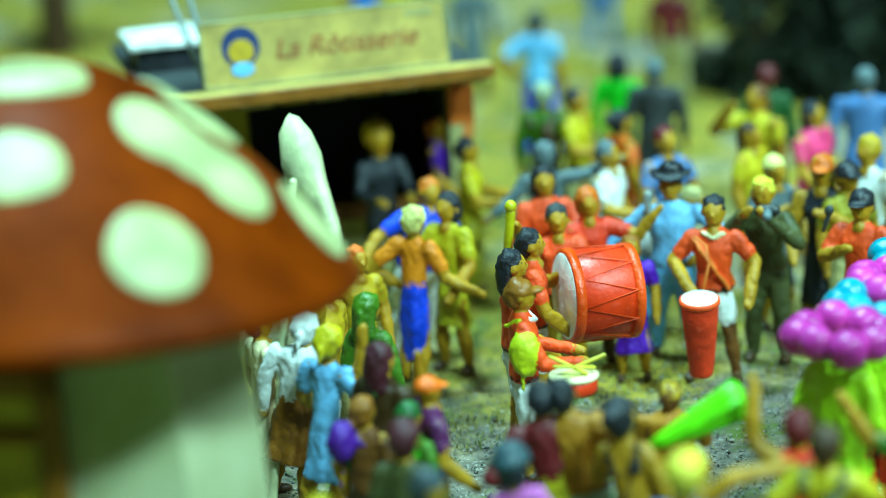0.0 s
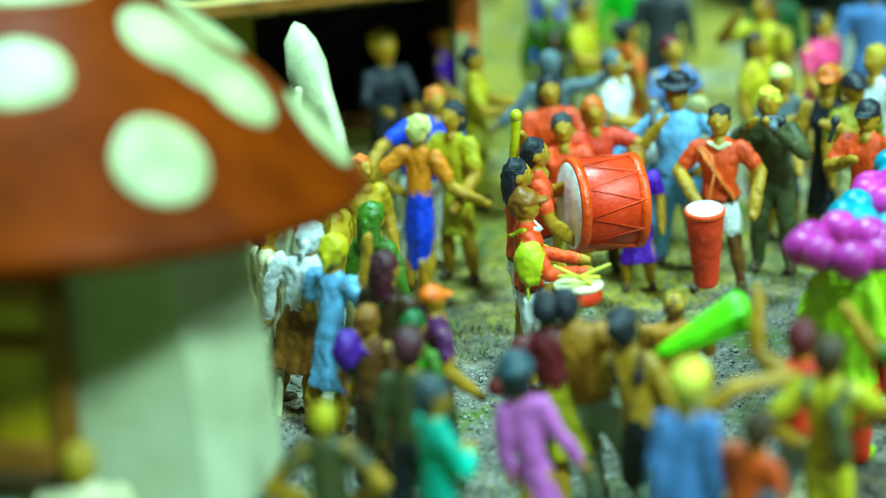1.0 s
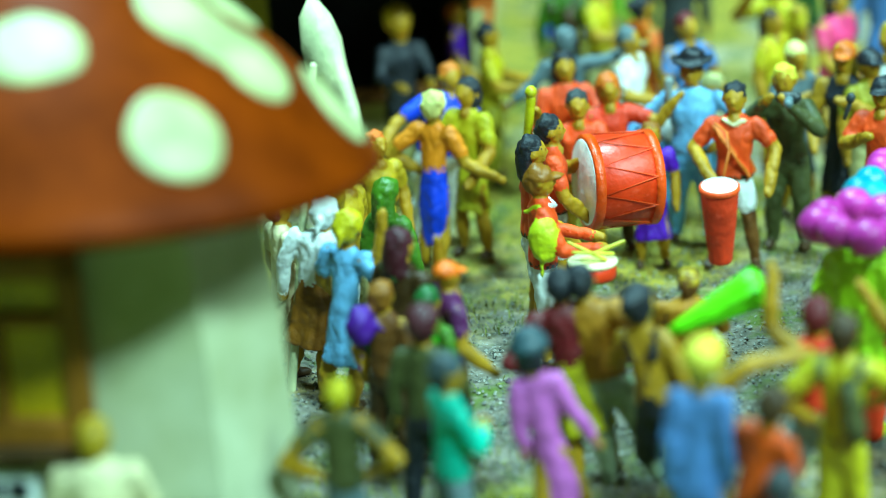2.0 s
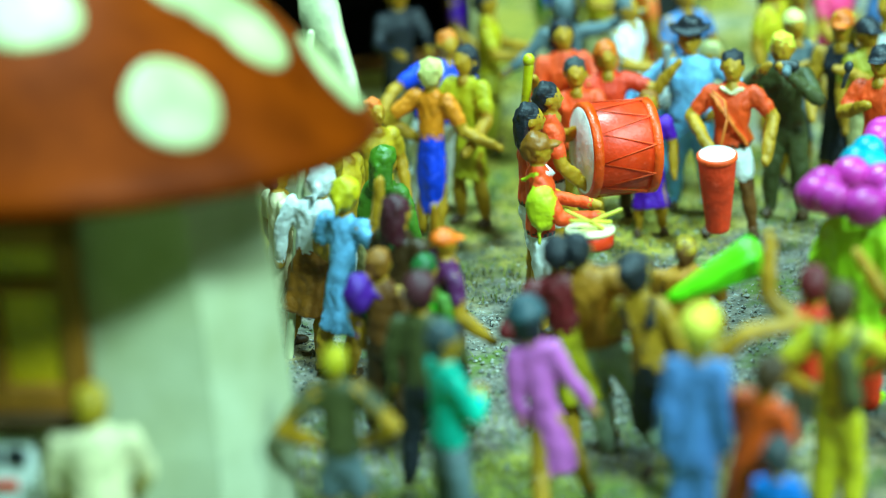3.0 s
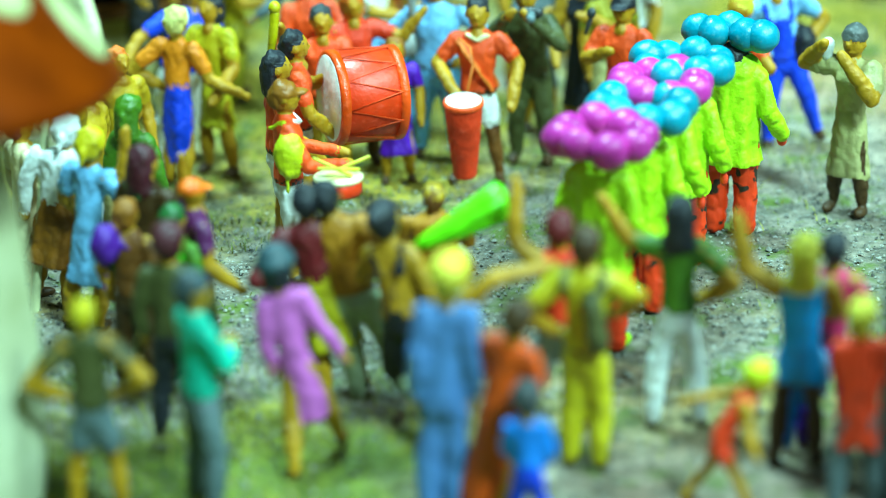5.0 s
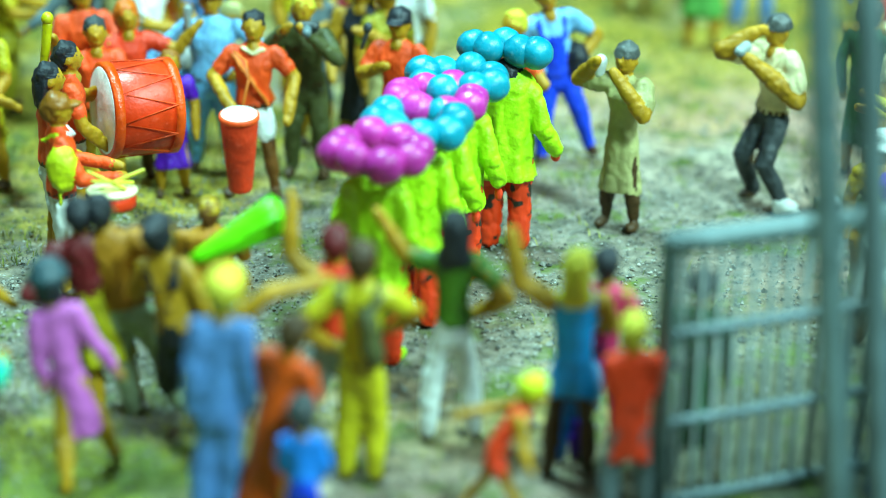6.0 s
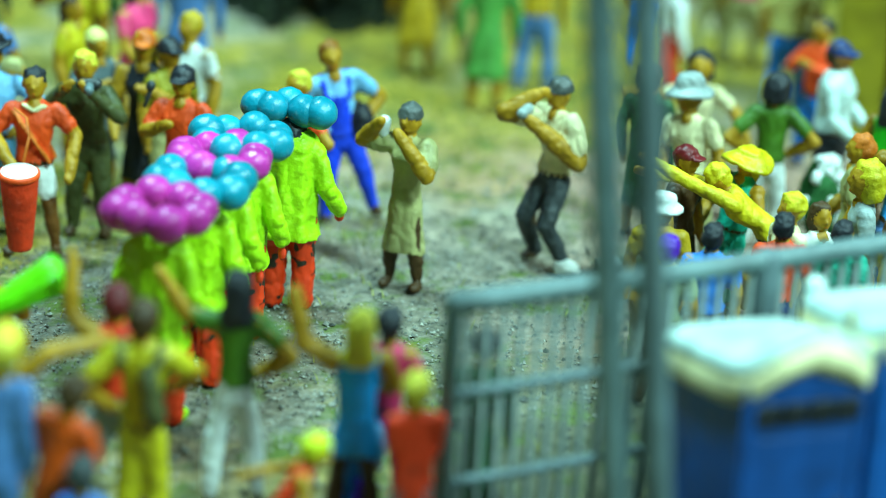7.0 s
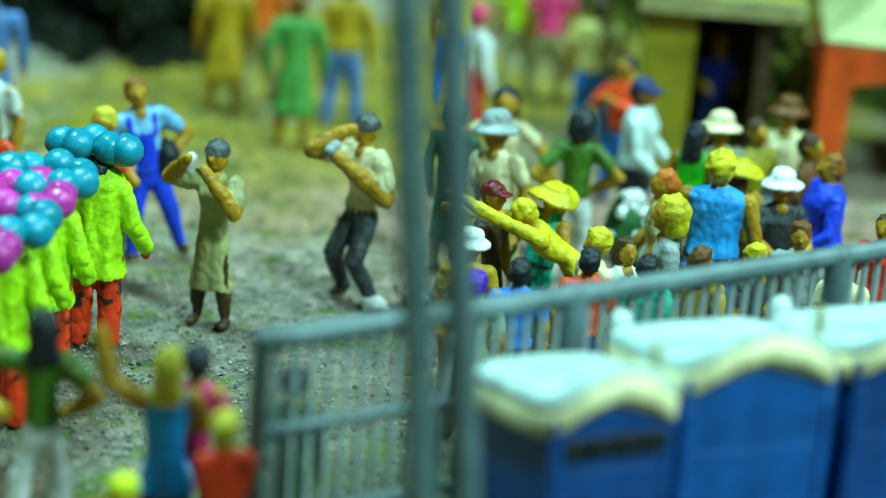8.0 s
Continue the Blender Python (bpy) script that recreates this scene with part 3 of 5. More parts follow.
    plate.box((-8.0, -0.5, 9.0), (6.3, 0.35, 2.9), paint("white", 0.5, 0.4, 0.1))
    plate.bend(turn @ hang)
    notice = part("notice", plate, house, "white notice board with black and red bars")
    for name, z0, tone, runs in (("black_bar", 10.3, "black", ((-12.6, 1.0), (-10.0, 1.2), (-7.2, 1.2), (-4.9, 0.7), (-3.1, 0.75))), ("red_bar", 8.0, "red", ((-10.0, 2.2), (-4.7, 1.5)))):
        for x0, half in runs:
            mark = Shape()
            mark.box((x0, -0.95, z0), (half, 0.12, 0.72 if tone == "black" else 0.4), paint(tone, 0.5))
            mark.bend(turn @ hang)
            part(name, mark, notice)
    return house


mushroom_house(-56.5, 155.2)


def pennant():
    """A white folded board on a post that stands behind the toadstool's cap."""
    ob = thing("pennant_sign", -44.0, 190.0, 0, 0, "white painted folded board on a thin wooden post", "sign")
    s = Shape()
    s.tube([(-4.6, 0.6, 0), (-0.7, 2.6, 31)], [0.4, 0.36], paint("board"))
    part("post", s, ob)
    s = Shape()
    outline = ((-1.9, 37.7), (-0.9, 37.4), (0.3, 36.2), (1.4, 34.2), (2.0, 31.5), (3.2, 27.6), (4.0, 24.3), (2.2, 25.6), (-0.6, 28.6), (-2.2, 33.0), (-2.6, 36.0))
    s.rings([[(x, y0 + 0.3 * abs(x - 1.2) + 0.5 * (z - 24), z - 0.125 * (z - 24)) for x, z in outline] for y0 in (-0.7, -0.5, 0.4, 0.6)], paint("board", 0.5, 0.4), True, True)
    part("board", s, ob, "white board, creased in the middle")


pennant()


# ---- rotisserie stall ----
def lettering(text, size, mat, m, parent, label):
    curve = bpy.data.curves.new("lettering", "FONT")
    curve.body, curve.size, curve.extrude, curve.shear = text, size * MM, 0.06 * MM, 0.28
    curve.align_x, curve.align_y = "CENTER", "CENTER"
    tmp = bpy.data.objects.new("lettering", curve)
    data = bpy.data.meshes.new_from_object(tmp)
    bpy.data.objects.remove(tmp)
    data.materials.clear()
    data.materials.append(mat)
    ob = new("lettering", data)
    ob.parent, ob.matrix_local = parent, m
    return tagged(ob, label)


def stall():
    ob = thing("rotisserie_stall", -52.5, 247.6, 0, 23.8, "food stall with dark hatch and cream roof signboard", "food stall")
    # back and sides painted near black: the hatch's unlit inside is in their colour
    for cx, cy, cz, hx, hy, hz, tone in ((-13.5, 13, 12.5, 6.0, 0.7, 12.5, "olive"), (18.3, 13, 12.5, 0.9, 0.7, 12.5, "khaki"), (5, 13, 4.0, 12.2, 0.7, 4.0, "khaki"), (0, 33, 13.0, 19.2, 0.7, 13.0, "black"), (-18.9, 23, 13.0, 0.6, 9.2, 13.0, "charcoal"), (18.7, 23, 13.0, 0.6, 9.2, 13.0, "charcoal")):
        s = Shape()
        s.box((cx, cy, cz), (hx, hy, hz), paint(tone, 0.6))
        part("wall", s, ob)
    s = Shape()
    s.box((0, 23, 0.5), (19, 10, 0.5), paint("umber"))
    part("floor", s, ob)
    s = Shape()
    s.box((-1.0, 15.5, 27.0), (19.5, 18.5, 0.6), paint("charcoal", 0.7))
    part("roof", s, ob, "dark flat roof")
    s = Shape()
    s.box((-1.0, -1.9, 27.7), (19.8, 1.3, 0.5), paint("card", 0.6))
    part("fascia", s, ob, "cream edge board with a brown lip")
    s = Shape()
    s.box((-1.0, -3.35, 27.35), (19.9, 0.3, 0.75), paint("tan", 0.5))
    part("lip", s, ob)
    for i in range(9):
        s = Shape()
        s.box((-17 + i * 4.25, -1.0, 26.3), (1.9, 0.3, 0.6), paint("olive" if i % 2 else "khaki", 0.6))
        part("valance_flap", s, ob)
    s = Shape()
    s.box((5, 11.5, 8.4), (13.6, 2.2, 0.4), paint("brown", 0.5))
    part("counter", s, ob)
    # the signboard leans back a little over the fascia
    lean = Matrix.Translation((0, -0.6, 28.3)) @ Matrix.Rotation(radians(-10), 4, "X")
    s = Shape()
    s.box((0, 0, 3.7), (14.2, 0.45, 3.7), paint("card", 0.6, 0.4))
    s.bend(lean)
    board = part("signboard", s, ob, "cream signboard with red-brown lettering")
    s = Shape()
    for cx, cz, hx, hz in ((0, 7.35, 14.3, 0.16), (0, 0.1, 14.3, 0.16), (-14.2, 3.7, 0.16, 3.7), (14.2, 3.7, 0.16, 3.7)):
        s.box((cx, -0.35, cz), (hx, 0.25, hz), paint("khaki", 0.5))
    s.bend(lean)
    part("frame", s, board)
    mm_lean = Matrix.Translation((0, -0.6 * MM, 28.3 * MM)) @ Matrix.Rotation(radians(-10), 4, "X")
    lettering("La Rôtisserie", 3.2, paint("lettering", 0.6), mm_lean @ pose(2.3 * MM, -0.52 * MM, 3.6 * MM, 90, 0, 0), board, "red-brown slanted script")
    for name, c, r, tone in (("emblem_disc", (-9.8, 4.4), (2.2, 2.3), "navy"), ("emblem_centre", (-9.8, 3.9), (1.5, 1.4), "ochre"), ("emblem_base", (-9.8, 1.9), (1.3, 0.8), "sky")):
        s = Shape()
        y0 = {"emblem_disc": -0.5, "emblem_centre": -0.58, "emblem_base": -0.62}[name]
        s.rings([[(c[0] + r[0] * k * math.cos(2 * math.pi * i / 24), y0 - d, c[1] + r[1] * k * math.sin(2 * math.pi * i / 24)) for i in range(24)] for k, d in ((1, -0.1), (1, 0.04), (0.9, 0.06))], paint(tone, 0.6), True, False)
        s.bend(lean)
        part(name, s, board)
    s = Shape()
    for i in range(3):
        s.box((10.0 + i * 1.1, -0.53, 6.2), (0.42, 0.05, 0.4), paint("khaki", 0.6))
    s.bend(lean)
    part("small_print", s, board, "faded row of small marks")
    # an orange board hung from the eaves beside the hatch
    s = Shape()
    s.box((16.4, 3.0, 22.6), (1.5, 0.35, 2.6), paint("rust", 0.6))
    part("hanging_board", s, ob, "orange-brown board under the eaves")
    # roof box at the back corner and two slim struts
    s = Shape()
    s.box((-15.6, 20, 28.9), (4.0, 4.4, 1.5), paint("black", 0.6))
    box = part("roof_box", s, ob, "black roof box with a white lid")
    s = Shape()
    s.box((-15.8, 19.6, 30.8), (4.6, 5.2, 0.35), paint("white", 0.5))
    part("lid", s, box, "white lid")
    for k in (0, 1):
        s = Shape()
        s.tube([(-13.5 + k * 1.0, 1.5, 27.5), (-19.0 + k * 3.0, 9.0, 48)], [0.35, 0.3], paint("grey", 0.35))
        part("strut", s, ob, "thin grey metal strut")
    return ob


stall()


# ---- drums and small things held by the figurines ----
def bass_drum():
    ob = thing("bass_drum", -19.4, 214.2, 13.0, 0, "red rope-tensioned bass drum with white skins", "drum")
    # axis: to the left and a little towards the front
    m = Matrix.Scale(1.09, 4) @ Matrix.Rotation(radians(22), 4, "Z") @ Matrix.Rotation(radians(2), 4, "Y") @ Matrix.Rotation(radians(-90), 4, "Y")
    def ringed(levels, n=36):
        return [(0, 0, z, r, r) for z, r in levels]
    s = Shape()
    s.loft(ringed(((-2.7, 4.1), (-2.6, 4.2), (0, 4.25), (2.6, 4.2), (2.7, 4.1))), paint("red", 0.4, 0.5, 0.4), 36)
    part("shell", s.bend(m), ob, "bright red shell")
    for z in (-2.8, 2.8):
        s = Shape()
        s.loft(ringed(((z - 0.45, 4.15), (z - 0.4, 4.42), (z + 0.4, 4.42), (z + 0.45, 4.15))), paint("scarlet", 0.35), 36)
        part("hoop", s.bend(m), ob)
    for z, d in ((3.2, 0.12), (-3.2, -0.12)):
        s = Shape()
        s.loft(sorted(ringed(((z, 4.05), (z + d, 3.9), (z + 1.6 * d, 1.0))), key=lambda l: l[2]), paint("white", 0.45, 0.8, 0.2), 36)
        part("skin", s.bend(m), ob, "white scuffed drum skin")
    for i in range(10):
        a, b = 2 * math.pi * i / 10, 2 * math.pi * (i + 0.5) / 10
        s = Shape()
        s.tube([(4.42 * math.cos(a), 4.42 * math.sin(a), -2.5), (4.36 * math.cos(b), 4.36 * math.sin(b), 2.5), (4.42 * math.cos(2 * b - a), 4.42 * math.sin(2 * b - a), -2.5)], [0.065, 0.065, 0.065], paint("scarlet", 0.5), 6)
        part("rope", s.bend(m), ob)
    return ob


def conga():
    ob = thing("conga_drum", -9.4, 216.8, 3.4, 0, "tall tapering red conga drum hung on a strap", "drum")
    m = Matrix.Rotation(radians(7), 4, "X")
    s = Shape()
    s.loft([(0, 0, z, r, r) for z, r in ((0, 1.15), (0.2, 1.22), (3.0, 1.5), (6.0, 1.78), (8.0, 1.92), (8.3, 1.9))], paint("red", 0.62), 28)
    part("shell", s.bend(m), ob, "red tapered shell")
    s = Shape()
    s.loft([(0, 0, z, r, r) for z, r in ((7.9, 1.98), (8.0, 2.06), (8.4, 2.06), (8.48, 1.9))], paint("scarlet", 0.6), 28)
    part("hoop", s.bend(m), ob)
    s = Shape()
    s.loft([(0, 0, z, r, r) for z, r in ((8.4, 1.86), (8.56, 1.8), (8.62, 0.6))], paint("white", 0.5, 0.8, 0.15), 28)
    part("skin", s.bend(m), ob, "white drum skin")
    s = Shape()
    s.tube([(0.2, 1.6, 8.0), (0.9, 2.2, 11.0), (0.6, 3.4, 12.6), (-0.6, 5.2, 13.0)], [0.22] * 4, paint("rust", 0.6), 7, 0.5)
    part("strap", s, ob, "brown leather strap")
    return ob


def snare():
    ob = thing("snare_drum", -19.9, 192.0, 11.0, 0, "small snare drum with cream skin and loose sticks", "drum")
    s = Shape()
    s.loft([(0, 0, z, r, r * 0.9) for z, r in ((0, 2.0), (0.15, 2.15), (1.3, 2.15), (1.4, 2.0))], paint("red", 0.45), 24)
    part("shell", s, ob)
    s = Shape()
    s.loft([(0, 0, z, r, r * 0.9) for z, r in ((1.3, 2.2), (1.4, 2.3), (1.65, 2.3), (1.7, 2.1))], paint("cream", 0.45), 24)
    part("hoop", s, ob)
    s = Shape()
    s.loft([(0, 0, z, r, r * 0.9) for z, r in ((1.6, 2.0), (1.68, 1.9), (1.72, 0.5))], paint("lemon", 0.5), 24)
    part("skin", s, ob)
    for a, b in (((-2.2, 0.4, 3.2), (1.2, -0.6, 1.95)), ((-1.6, -1.4, 2.9), (1.8, 0.5, 2.1)), ((0.2, 0.8, 2.1), (2.7, 1.6, 2.9))):
        s = Shape()
        s.tube([a, b], [0.16, 0.2], paint("blond", 0.5), 7)
        part("drumstick", s, ob)
    return ob


def prop(name, label, category, pieces):
    """A small thing held by a figurine; pieces: points, radii, paint."""
    s = Shape()
    for pts, radii, tone in pieces:
        s.tube(pts, radii, paint(tone, 0.35), 10)
    return solid(name, s, at(0, 0), label, category)


bass_drum()
conga()
snare()
prop("drum_mallet", "olive drum mallet with a round felt head held upright", "mallet", [([(-28.5, 214, 16.0), (-27.8, 214, 21.6)], [0.42, 0.5], "mustard"), ([(-27.8, 214, 22.1), (-27.78, 214, 22.3)], [0.62, 0.6], "mustard")])
prop("cup", "silvery grey drinking cup held out at arm's length", "cup", [([(-15.35, 231.4, 16.3), (-15.25, 231.4, 18.2)], [0.42, 0.5], "grey")])
prop("camera_toy", "small grey camera with a silver lens held to the face", "camera", [([(-3.4, 224.6, 18.3), (-1.9, 224.4, 18.4)], [0.62, 0.62], "charcoal"), ([(-2.6, 224.4, 18.3), (-2.65, 223.0, 18.1)], [0.45, 0.5], "slate")])
prop("microphone", "black microphone with a dark round head", "microphone", [([(3.0, 223.6, 16.4), (3.5, 223.4, 18.0)], [0.22, 0.26], "charcoal"), ([(3.55, 223.4, 18.5), (3.6, 223.4, 18.7)], [0.5, 0.48], "charcoal")])
prop("cup", "white cup raised to the mouth of a drinking figurine", "cup", [([(26.7, 215.8, 16.3), (26.8, 215.7, 17.5)], [0.6, 0.72], "white")])
prop("camera_toy", "small pale camera held up by a bending photographer", "camera", [([(41.3, 218.4, 17.7), (42.2, 219.9, 17.8)], [0.6, 0.6], "grey")])


def folded_umbrella():
    ob = thing("folded_parasol", -11.6, 170.0, 13.2, 0, "bright green folded parasol carried on the shoulder", "parasol")
    a, b = Vector((0, 0, 1.4)), Vector((7.6, 0.5, 5.4))
    way = (b - a).normalized()
    side, up = Vector((0, 1, 0)), way.cross(Vector((0, 1, 0))).normalized()
    rings = []
    for k, r in ((0, 0.35), (0.15, 0.6), (0.5, 1.05), (0.8, 1.4), (0.97, 1.55), (1.0, 1.2)):
        p, ring = a.lerp(b, k), []
        for i in range(32):
            q = 2 * math.pi * i / 32
            rr = r * (1 + 0.16 * math.cos(8 * q + 2 * k))
            ring.append(p + (side * math.cos(q) + up * math.sin(q)) * rr)
        rings.append(ring)
    s = Shape()
    s.rings(rings, paint("leaf", 0.4, 0.5))

    part("canopy", s, ob, "pleated bright green cloth")
    s = Shape()
    s.tube([a - way * 2.2, b + way * 2.0], [0.25, 0.25], paint("umber"), 8)
    part("pole", s, ob, "dark pole")


folded_umbrella()


# ---- clowns with wreaths of balls ----
def patched_cloth():
    """Vermilion cloth with black blotches."""
    mat = bpy.data.materials.new("patched_cloth")
    tree, shader = nodes_of(mat)
    co = tree.nodes.new("ShaderNodeTexCoord").outputs["Object"]
    c = mixed(tree, ramp(tree, noise_of(tree, co, 420.0, 3), 0.35, 0.7), shade(PALETTE["vermilion"], 0.75), PALETTE["vermilion"])
    c = mixed(tree, ramp(tree, noise_of(tree, co, 620.0, 2, 0.5), 0.545, 0.59), c, (0.02, 0.012, 0.006))
    tree.links.new(c, shader.inputs["Base Color"])
    shader.inputs["Roughness"].default_value = 0.5
    bump = add(tree, "ShaderNodeBump", Strength=0.4, Distance=0.0003)
    tree.links.new(noise_of(tree, co, 900.0, 3), bump.inputs["Height"])
    tree.links.new(bump.outputs["Normal"], shader.inputs["Normal"])
    return mat


PATCHED = patched_cloth()


def wreath(x, y, turn, tone, h, fused):
    """A ring of touching balls that lies on a clown's head."""
    ob = thing("ball_wreath", x, y, h - 0.9, turn, "ring of glossy %s balls lying on a clown's head" % tone, "balloon wreath", "ball wreaths of the clowns")
    mat = paint(tone, 0.33, 0.6, 0.75)
    if fused:
        spots = [(-2.7, 0.3, 0.2, 1.7), (-1.1, 0.2, 0.2, 1.7), (2.0, 0.6, 0.4, 1.65), (3.5, 0.0, 0.3, 1.7), (0.9, -2.6, 0.1, 1.6)]
    else:
        spots = [(3.5 * math.cos(2 * math.pi * i / 8 + x), 3.4 * math.sin(2 * math.pi * i / 8 + x), 0.25 * math.sin(2.1 * i + x), 1.66 + 0.1 * math.sin(i * 2.7 + x)) for i in range(8)]
    for bx, by, bz, r in spots:
        s = Shape()
        s.ball((bx, by, bz), (r, r, r * 0.96), mat, 22, 14, 0.05)
        part("ball", s, ob)
    return ob


def clown(x, y, turn, tone, h=21.0, fused=False, reach=False):
    s = Shape()
    lime = paint("lime", 0.55, 1.3)
    for side in (-1, 1):
        s.tube([(side * 1.25, 0, 9.5), (side * 1.4, -0.2, 5.0), (side * 1.5, 0.1, 1.0)], [1.45, 1.25, 1.15], PATCHED)
        s.ball((side * 1.6, -0.7, 0.55), (0.9, 1.7, 0.62), lime, 10, 6)
    s.loft([(0, 0, 7.6, 2.6, 2.1), (0, 0, 7.4, 2.95, 2.4), (0, 0, 9.5, 2.7, 2.2), (0, 0, 12.5, 2.6, 2.1), (0, 0, 15.2, 2.85, 2.2), (0, 0, 17.0, 2.85, 2.1), (0, 0, 18.0, 2.2, 1.8), (0, 0, 18.5, 1.4, 1.3)], lime, 40, pleats=9)
    for side in (-1, 1):
        hand = (side * 4.1, -0.9, 8.9) if not reach or side > 0 else (side * 4.6, -1.4, 9.6)
        s.tube([(side * 2.4, 0, 16.2), (side * 3.5, 0.4, 13.2), (hand[0], hand[1] + 0.3, 10.4)], [1.05, 1.0, 0.85], lime)
        s.ball(hand, (0.55, 0.5, 0.75), paint("vermilion"), 8, 6)
    s.ball((0, 0, 18.2), (1.3, 1.4, 1.5), paint("skin"), 12, 8)
    s.ball((0, 0.3, 18.4), (1.4, 1.4, 1.4), paint("black"), 12, 8, 0.2)
    k = h / 21.0
    s.v = [(a * k, b * k, c * k) for a, b, c in s.v]
    ob = new("clown_figurine", cast(s, 0.2, 0.13))
    ob.matrix_world = at(x, y, -0.1, turn)
    wreath(x, y, turn, tone, h, fused)
    return tagged(ob, "clown figurine in a lime coat and black-blotched vermilion trousers", "figurine", "clowns in a row")


clown(3.8, 182.7, 150, "magenta", 20.6)
clown(7.5, 190.7, 158, "turquoise", 20.4)
clown(9.4, 196.7, 150, "magenta", 20.6)
clown(11.7, 201.9, 160, "turquoise", 20.8)
clown(17.1, 209.6, 165, "turquoise", 21.2, True, True)


# ---- fence, mast and portable toilets ----
STEEL = paint("steel", 0.42, 0.7, 0.5)


def fence():
    ob = thing("mesh_fence", 25.1, 154.6, 0, 19.3, "grey-blue steel barrier fence with close upright bars", "fence")
    top, length, span = 22.4, 141.5, 28.3
    for i in range(6):
        s = Shape()
        wide = 0.8 if i == 0 else 1.15
        s.tube([(i * span, 0, 0), (i * span, 0, top)], [wide, wide], STEEL if i == 0 else paint("slate", 0.5, 0.7, 0.3), 12)
        part("post", s, ob)
    s = Shape()
    s.tube([(0, 0, top), (length, 0, top)], [0.88, 0.88], STEEL, 12)
    part("top_rail", s, ob)
    # lower rails in darker slate: their shadowed look is put into the paint
    for z in (14.8, 7.3, 0.6):
        s = Shape()
        s.tube([(0, 0.1, z), (length, 0.1, z)], [0.48, 0.48], paint("slate", 0.5, 0.7, 0.3), 8)
        part("rail", s, ob)
    bar = Shape()
    bar.tube([(0, 0.2, 0.6), (0, 0.2, top)], [0.3, 0.3], paint("grey", 0.5, 0.7, 0.4), 8)
    data = bar.mesh("bar")
    for i in range(94):
        x = 1.5 * (i + 1)
        if abs(x / span - round(x / span)) * span < 1.2:
            continue
        b = new("bar", data)
        b.parent, b.location = ob, (x * MM, 0, 0)
    return ob


def mast():
    ob = thing("lattice_mast", 37.7, 138.0, 0, -14, "grey-blue lattice lighting mast with four legs", "mast")
    ob.matrix_world = at(37.7, 138.0, 0, -14, 0, -6.3)
    w, tall = 1.5, 92.0
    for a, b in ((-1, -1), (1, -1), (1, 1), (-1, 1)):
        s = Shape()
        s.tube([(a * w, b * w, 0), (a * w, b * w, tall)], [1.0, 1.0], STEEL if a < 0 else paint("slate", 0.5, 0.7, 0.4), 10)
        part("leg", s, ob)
    z = 2.0
    while z < tall - 4:
        for (a, b), (c, d) in (((-1, -1), (1, -1)), ((1, 1), (-1, 1)), ((-1, 1), (-1, -1)), ((1, -1), (1, 1))):
            s = Shape()
            s.tube([(a * w, b * w, z), (c * w, d * w, z + 4.0)], [0.16, 0.16], STEEL, 6)
            part("brace", s, ob)
        z += 4.0
    return ob


